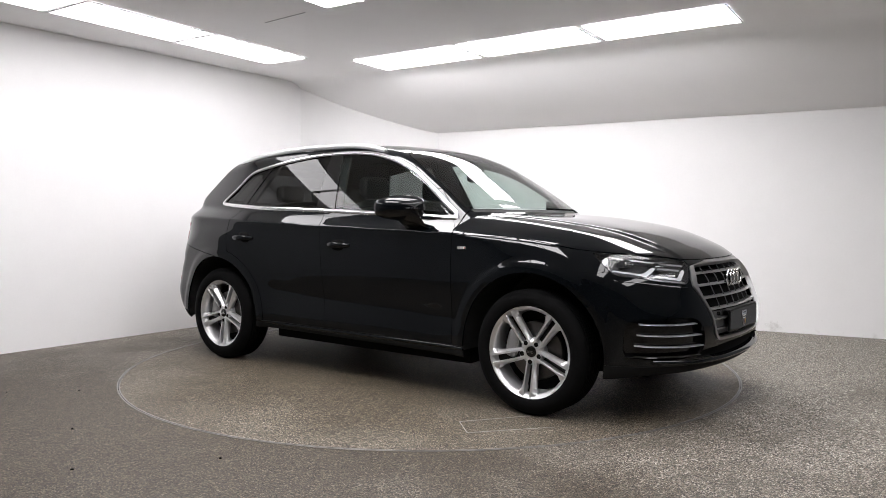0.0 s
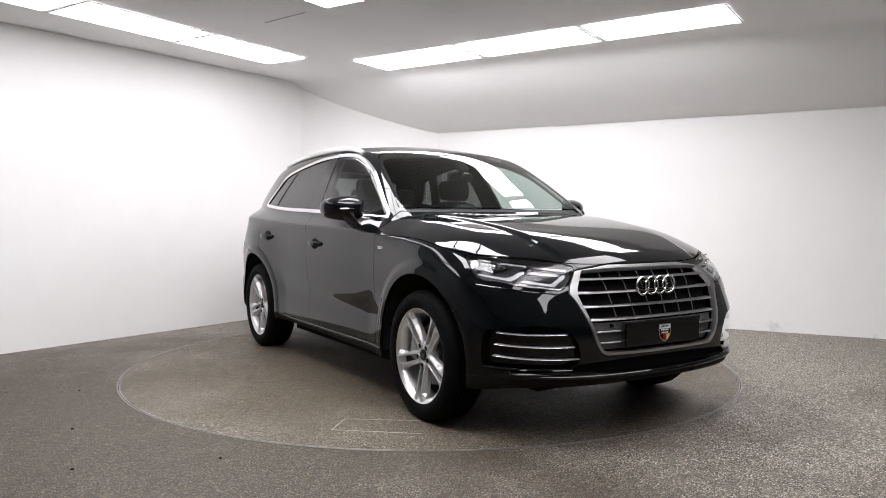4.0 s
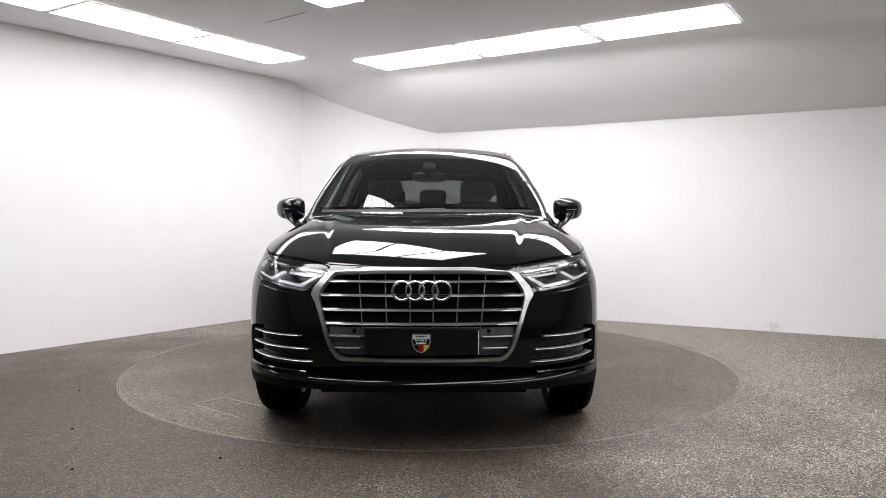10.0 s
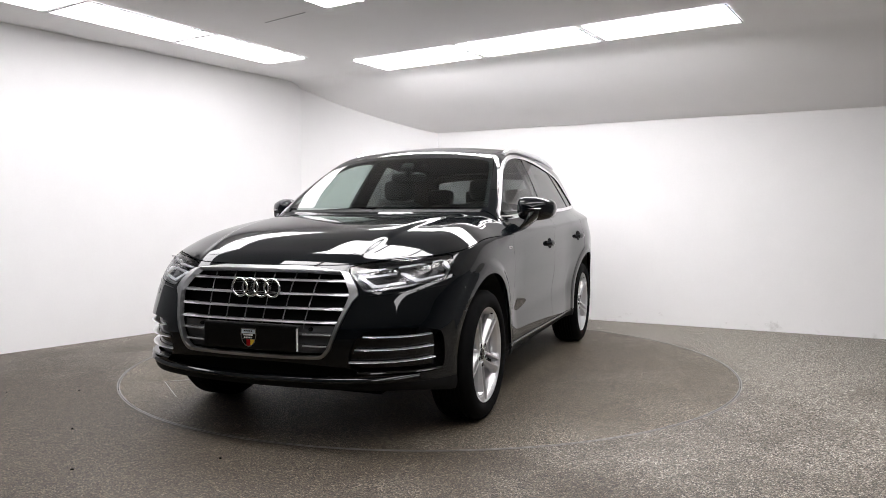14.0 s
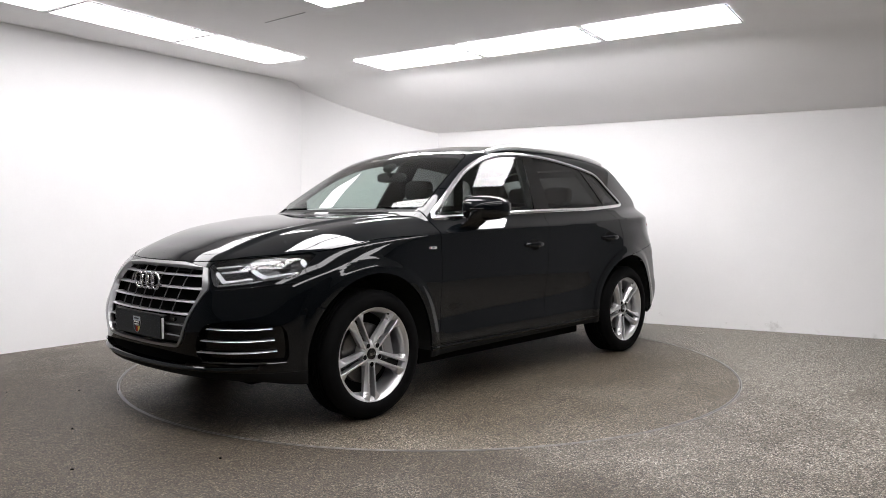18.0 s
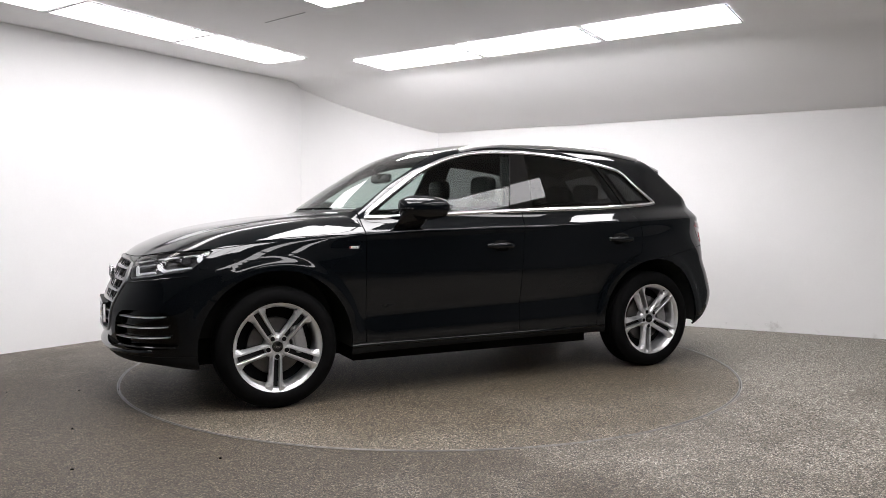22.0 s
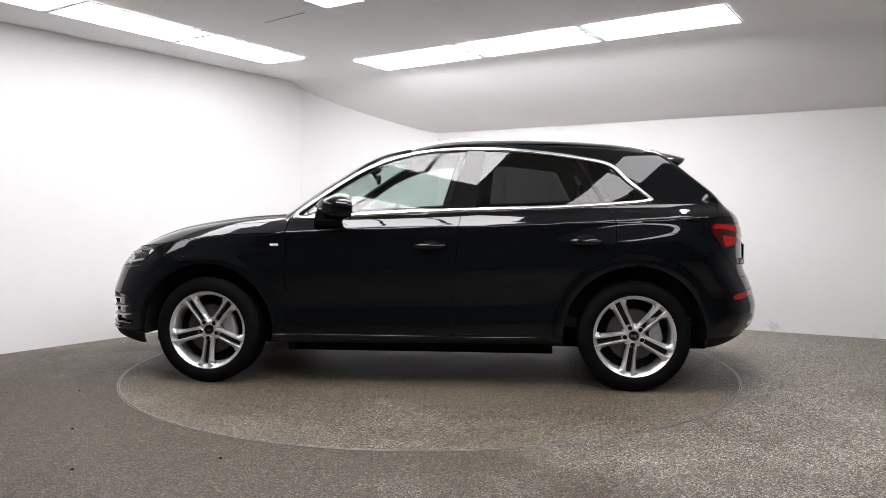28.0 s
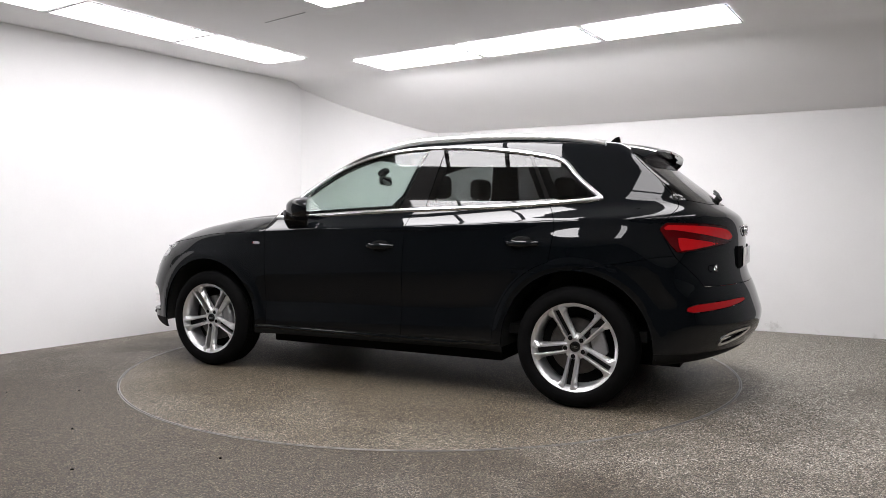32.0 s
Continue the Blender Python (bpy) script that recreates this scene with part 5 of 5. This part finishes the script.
def build_roof_parts():
    for sy in (-1, 1):
        bm = bmesh.new()
        xs = [0.06, 0.02, -0.03, -0.10, -0.25, -0.45, -0.70, -0.95, -1.15, -1.30, -1.41, -1.47, -1.51]
        pts = []
        for i, x in enumerate(xs):
            y = 0.600
            base = float(spine(x + ROOF_BACK * y * y) - ROOF_2 * y * y)
            lift = 0.015 * min(1, i / 3.0) * min(1, (len(xs) - 1 - i) / 3.0) - 0.010
            pts.append((x, sy * y, base + lift))
        tube(bm, pts, 0.0145, 12, flat=1.3)
        part("roof_rail", bm, BRIGHTSATIN, car, "bright aluminium roof rail", smooth=True)
    # shark-fin aerial
    bm = bmesh.new()
    z0 = float(spine(-1.40)) - 0.006
    outline = [(-1.30, z0), (-1.39, z0 + 0.024), (-1.425, z0 + 0.054), (-1.452, z0 + 0.060), (-1.462, z0 + 0.02), (-1.475, z0)]
    prism(bm, outline, 0.022, Matrix.Translation((0, 0.011, 0)) @ Matrix.Rotation(math.pi / 2, 4, "X"))
    part("aerial_fin", bm, PIANO, car, "black shark-fin aerial", bevel=0.004, smooth=True)
    # rear wiper, parked upright at the glass
    bm = bmesh.new()
    tube(bm, [(-2.085, 0.0, 1.225), (-2.105, 0.01, 1.245)], 0.022, 10)
    tube(bm, [(-2.105, 0.01, 1.245), (-2.075, -0.18, 1.275), (-2.03, -0.36, 1.30)], 0.008, 6)
    tube(bm, [(-2.085, -0.05, 1.262), (-2.062, -0.20, 1.268), (-2.02, -0.42, 1.285)], 0.006, 6)
    part("rear_wiper", bm, PLASTIC, car, "black rear wiper", smooth=True)
    for y0, y1 in ((-0.62, 0.0), (0.02, 0.60)):
        bm = bmesh.new()
        pts = []
        for i in range(9):
            y = y0 + (y1 - y0) * i / 8
            x = 0.985 - 0.29 * y * y
            pts.append((x, y, 1.150 - 0.03 * y * y + 0.012))
        tube(bm, pts, 0.008, 6)
        part("wiper_blade", bm, PLASTIC, car, "black windscreen wiper", smooth=True)


def build_mirrors():
    wide = curve((-0.085, 0.094), (-0.04, 0.104), (0.02, 0.103), (0.07, 0.086), (0.10, 0.062), (0.118, 0.03), (0.124, 0.004))
    tall = curve((-0.085, 0.066), (-0.04, 0.072), (0.02, 0.071), (0.07, 0.059), (0.10, 0.046), (0.118, 0.024), (0.124, 0.004))
    for sy in (-1, 1):
        m = Matrix.Translation((0.520, sy * 0.972, 1.176)) @ Matrix(((0.90, -0.62 * sy, 0, 0), (0, 0.98, 0, 0), (0, 0, 1, 0), (0, 0, 0, 1)))

        def skin(bm, inflate, low, high):
            rows = []
            for x in (-0.085, -0.07, -0.04, 0.0, 0.03, 0.055, 0.08, 0.10, 0.112, 0.12, 0.124):
                a, c = float(wide(x)) * inflate * 1.08, float(tall(x)) * inflate * 1.08
                row = []
                for k in range(33):
                    th = radians(low + (high - low) * k / 32)
                    cy, cz = math.cos(th), math.sin(th)
                    y = a * math.copysign(abs(cy) ** 0.50, cy)
                    z = c * math.copysign(abs(cz) ** 0.54, cz)
                    if z < 0:
                        z *= 1.05
                    z -= 0.17 * max(0.0, y) * (1.0 if z > 0 else -0.9)
                    row.append(bm.verts.new(m @ Vector((x, sy * y, z))))
                rows.append(row)
            for r0, r1 in zip(rows, rows[1:]):
                for k in range(32):
                    bm.faces.new((r0[k], r0[k + 1], r1[k + 1], r1[k]))
            return rows

        bm = bmesh.new()
        skin(bm, 1.0, -8, 188)
        housing = part("door_mirror", bm, PAINT, car, "gloss black door mirror with a dark lower shell", smooth=True)
        bm = bmesh.new()
        skin(bm, 0.985, -172, -8)
        part("lower_shell", bm, PIANO, housing, smooth=True)
        bm = bmesh.new()
        rows = skin(bm, 0.97, 0, 360)
        for v in [v for r in rows[1:] for v in r]:
            bm.verts.remove(v)
        bm.faces.new(rows[0][:-1])
        part("mirror_glass", bm, MIRROR, housing, "silvered mirror glass")
        bm = bmesh.new()
        rows = []
        for k in range(9):
            u = k / 8
            c = Vector((0.545 + 0.055 * u, sy * (0.962 - 0.105 * u * u - 0.005 * u), 1.150 - 0.130 * u))
            lx, ly = 0.105 - 0.018 * u, 0.055 - 0.016 * u
            rows.append([bm.verts.new(c + Vector((lx * math.cos(2 * math.pi * j / 18), sy * ly * math.sin(2 * math.pi * j / 18), 0.018 * math.sin(2 * math.pi * j / 18)))) for j in range(18)])
        for a, b in zip(rows, rows[1:]):
            for j in range(18):
                bm.faces.new((a[j], a[(j + 1) % 18], b[(j + 1) % 18], b[j]))
        bm.faces.new(rows[0])
        bm.faces.new(rows[-1][::-1])
        part("mirror_arm", bm, PIANO, housing, smooth=True)
        bm = bmesh.new()
        pts = []
        for i in range(10):
            th = radians(-20 + 11 * i)
            pts.append(m @ Vector((0.004 + 0.116 * math.cos(th), sy * 0.101 * math.sin(th), -0.004)))
        tube(bm, pts, 0.0035, 6)
        part("indicator_strip", bm, LAMPSILVER, housing)


MIRROR = material("mirror_silver", (0.9, 0.9, 0.9), 0.02, 1.0)


def build_door_parts():
    for door, hx, hz in ((pieces["doors"][0], -0.093, 0.924), (pieces["doors"][1], -1.095, 0.957)):
        for sy, panel in ((1, door[0]), (-1, door[1])):
            y = surface_y(hx, hz)
            bm = bmesh.new()
            blob(bm, (0.088, 0.018, 0.052), Matrix.Translation((hx - 0.005, sy * (y - 0.0135), hz - 0.003)), 0.9, 0.8)
            part("handle_cup", bm, DARK, panel, smooth=True)
            bm = bmesh.new()
            rows = []
            for i in range(13):
                s = i / 12
                x = hx + 0.105 - 0.21 * s
                out = 0.004 + 0.036 * math.sin(math.pi * s) ** 0.45
                hh = 0.012 + 0.008 * math.sin(math.pi * s)
                rows.append([bm.verts.new((x, sy * (surface_y(x, hz) + o), hz + 0.004 + h)) for o, h in ((out - 0.016, -hh), (out - 0.004, -hh * 0.9), (out + 0.003, -hh * 0.2), (out + 0.002, hh * 0.45), (out - 0.005, hh * 0.95), (out - 0.016, hh))])
            for a, b in zip(rows, rows[1:]):
                for i in range(6):
                    bm.faces.new((a[i], a[(i + 1) % 6], b[(i + 1) % 6], b[i]))
            bm.faces.new(rows[0][::-1])
            bm.faces.new(rows[-1])
            part("door_handle", bm, PAINT, panel, "black bow door handle", smooth=True)
    for sy, wing in ((1, pieces["wings"][0]), (-1, pieces["wings"][1])):
        y = surface_y(0.945, 0.935)
        bm = bmesh.new()
        box(bm, (0.060, 0.004, 0.014), Matrix.Translation((0.945, sy * (y + 0.002), 0.934)))
        badge = part("side_badge", bm, WHITE, wing, "small silver badge with a red corner", bevel=0.0015)
        bm = bmesh.new()
        box(bm, (0.007, 0.0015, 0.010), Matrix.Translation((0.972, sy * (y + 0.0048), 0.934)))
        part("badge_red", bm, BRIGHTRED, badge)
        bm = bmesh.new()
        for i in range(4):
            box(bm, (0.005, 0.001, 0.007), Matrix.Translation((0.955 - 0.011 * i, sy * (y + 0.0048), 0.934)))
        part("badge_bars", bm, PIANO, badge)


# ---- cabin, seen through the glass ----
def seat(parent, x, y, width, name="seat"):
    bm = bmesh.new()
    blob(bm, (0.27, width / 2, 0.10), Matrix.Translation((x, y, 0.62)), 0.5, 0.4)
    cushion = part(name, bm, SEATCLOTH, parent, "black leather seat", smooth=True)
    bm = bmesh.new()
    lean = Matrix.Translation((x - 0.30, y, 0.92)) @ Matrix.Rotation(radians(-14), 4, "Y")
    blob(bm, (0.085, width / 2, 0.33), lean, 0.5, 0.5)
    part("backrest", bm, SEATCLOTH, cushion, smooth=True)
    return cushion


def headrest(parent, x, y, z, w=0.135, h=0.085):
    bm = bmesh.new()
    blob(bm, (0.05, w, h), Matrix.Translation((x, y, z)), 0.5, 0.5)
    top = part("headrest", bm, SEATCLOTH, parent, smooth=True)
    bm = bmesh.new()
    for s in (-1, 1):
        tube(bm, [(x, y + s * w * 0.45, z - 0.04), (x + 0.01, y + s * w * 0.45, z - 0.20)], 0.007, 6)
    part("headrest_posts", bm, CHROME, top, smooth=True)


def build_cabin():
    for y in (-0.37, 0.37):
        s = seat(car, 0.10, y, 0.50, "front_seat")
        headrest(s, -0.26, y, 1.335)
    rear = seat(car, -0.82, 0.0, 1.30, "rear_bench")
    for y in (-0.38, 0.0, 0.38):
        headrest(rear, -1.19, y, 1.305, 0.125, 0.072)
    # dashboard with hood and screen
    bm = bmesh.new()
    rows = []
    for j in range(17):
        y = -0.76 + 1.52 * j / 16
        hump = 0.028 * math.exp(-((y + 0.37) / 0.17) ** 2)
        rows.append([bm.verts.new((x - 0.20 * y * y, y, z)) for x, z in ((1.00, 1.085), (0.85, 1.092 + hump * 0.4), (0.68, 1.085 + hump), (0.60, 1.06 + hump), (0.57, 0.98), (0.60, 0.78), (0.75, 0.55), (1.0, 0.55))])
    for a, b in zip(rows, rows[1:]):
        for i in range(7):
            bm.faces.new((a[i], a[i + 1], b[i + 1], b[i]))
    dash = part("dashboard", bm, PLASTIC, car, "black soft dashboard", smooth=True)
    bm = bmesh.new()
    box(bm, (0.012, 0.23, 0.13), Matrix.Translation((0.585, 0.0, 1.115)) @ Matrix.Rotation(radians(-12), 4, "Y"))
    part("screen", bm, PIANO, dash, bevel=0.003)
    # steering wheel on the right
    m = Matrix.Translation((0.455, -0.37, 1.00)) @ Matrix.Rotation(radians(-66), 4, "Y")
    bm = bmesh.new()
    prof = [(0.183 + 0.0165 * math.cos(2 * math.pi * k / 8), 0.0165 * math.sin(2 * math.pi * k / 8)) for k in range(8)]
    lathe(bm, prof, 40, m, closed=True)
    wheel = part("steering_wheel", bm, SEATCLOTH, car, "black leather steering wheel", smooth=True)
    bm = bmesh.new()
    blob(bm, (0.062, 0.085, 0.025), m, 0.6, 0.6)
    for a in (0, 180, 90):
        box(bm, (0.17, 0.035, 0.018), m @ Matrix.Rotation(radians(a + 90), 4, "Z") @ Matrix.Translation((0.09, 0, -0.005)))
    part("wheel_boss", bm, PLASTIC, wheel, smooth=True)
    bm = bmesh.new()
    blob(bm, (0.018, 0.125, 0.036), Matrix.Translation((0.405, 0.0, 1.405)) @ Matrix.Rotation(radians(12), 4, "Z"), 0.5, 0.4)
    mir = part("interior_mirror", bm, PIANO, car, "black interior mirror", smooth=True)
    bm = bmesh.new()
    tube(bm, [(0.415, 0, 1.41), (0.445, 0, 1.455)], 0.014, 8)
    blob(bm, (0.042, 0.045, 0.022), Matrix.Translation((0.425, 0, 1.475)) @ Matrix.Rotation(radians(32), 4, "Y"), 0.6, 0.5)
    part("mirror_mount", bm, DARKPLASTIC, mir, smooth=True)
    # headlining, pillar linings, floor
    p, n, t = car_shell(110, 22, 110)

    def apertures(q):
        """Above zero where glass is: side windows, windscreen, tailgate window."""
        side = np.where(q[:, 1] > 0.40, side_window(q[:, 0], q[:, 2]), -1.0)
        ahead = np.where(q[:, 0] > 0.06, windscreen_edge(q[:, 1], q[:, 2]), -1.0)
        behind = np.where(q[:, 0] < -1.6, rear_glass_edge(q[:, 1], q[:, 2]), -1.0)
        return np.maximum(np.maximum(side, ahead), behind)

    inner = (p - n * 0.034, n, t)
    flip = lambda sh: (sh[0], -sh[1], sh[2][:, ::-1])
    above_belt = cut(inner, lambda q: np.minimum(np.minimum(q[:, 2] - 1.10, 0.90 - q[:, 0]), q[:, 0] + 2.02))
    lining = cut(above_belt, lambda q: 0.042 - apertures(q))
    top = cut(lining, lambda q: np.minimum(0.60 - q[:, 1], q[:, 2] - 1.30))
    sheet_object("headlining", flip(top), HEADLINER, car, thick=0.0, both=True, label="black roof lining")
    pair("pillar_lining", flip(cut(lining, lambda q: np.maximum(q[:, 1] - 0.60, 1.30 - q[:, 2]))), HEADLINER, car, thick=0.012, label="black lining of the pillars and window frames")
    lean = lambda q, a, b: a + (b - a) * (q[:, 2] - 1.172) / 0.396
    post = cut((p - n * 0.045, n, t), lambda q: np.minimum(np.minimum(lean(q, -0.165, -0.275) - q[:, 0], q[:, 0] - lean(q, -0.430, -0.480)), np.minimum(q[:, 2] - 1.08, q[:, 1] - 0.45)))
    pair("belt_pillar", flip(post), HEADLINER, car, thick=0.02, label="black centre pillar lining")
    rear_post = cut((p - n * 0.040, n, t), lambda q: np.minimum(np.minimum(-1.170 + (q[:, 2] - 1.187) * 0.556 - q[:, 0], q[:, 0] - (-1.300 + (q[:, 2] - 1.187) * 0.575)), np.minimum(q[:, 2] - 1.08, q[:, 1] - 0.45)))
    pair("rear_pillar_lining", flip(rear_post), HEADLINER, car, thick=0.02, label="black rear pillar lining")
    low = cut((p - n * 0.035, n, t), lambda q: np.minimum(np.minimum(1.10 + 0.06 * (q[:, 0] < -1.0) - q[:, 2], q[:, 2] - 0.40), np.minimum(q[:, 0] + 2.0, np.minimum(0.80 - q[:, 0], np.maximum(0.84 - np.abs(q[:, 0]), np.minimum(wheel_distance(q, 1), wheel_distance(q, -1)) - 0.50)))))
    low = (low[0], -low[1], low[2][:, ::-1])
    sheet_object("door_linings", low, PLASTIC, car, thick=0.0, both=True, label="black door and boot linings")
    bm = bmesh.new()
    box(bm, (2.6, 1.50, 0.06), Matrix.Translation((-0.5, 0, 0.42)))
    box(bm, (0.72, 1.15, 0.02), Matrix.Translation((-1.62, 0, 1.05)))
    part("cabin_floor", bm, PLASTIC, car, "black cabin floor and load cover")


build_grille()
build_front_lamps()
build_fog()
build_splitter()
build_tail()
build_spoiler()
build_roof_parts()
build_mirrors()
build_door_parts()
build_cabin()


# ---- the turntable carries the car round once in 68 seconds ----
def motions():
    rows = []
    for i in range(65):
        t = i * 0.5
        rows.append((t, Matrix.Rotation(radians(-38.102 - 5.2841 * t - 0.000638 * (t - 16) ** 2), 4, "Z")))
    walk(turntable, rows)
    walk(car, [(t, m @ Matrix.Translation((CAR_X, CAR_Y, 0))) for t, m in rows])


motions()
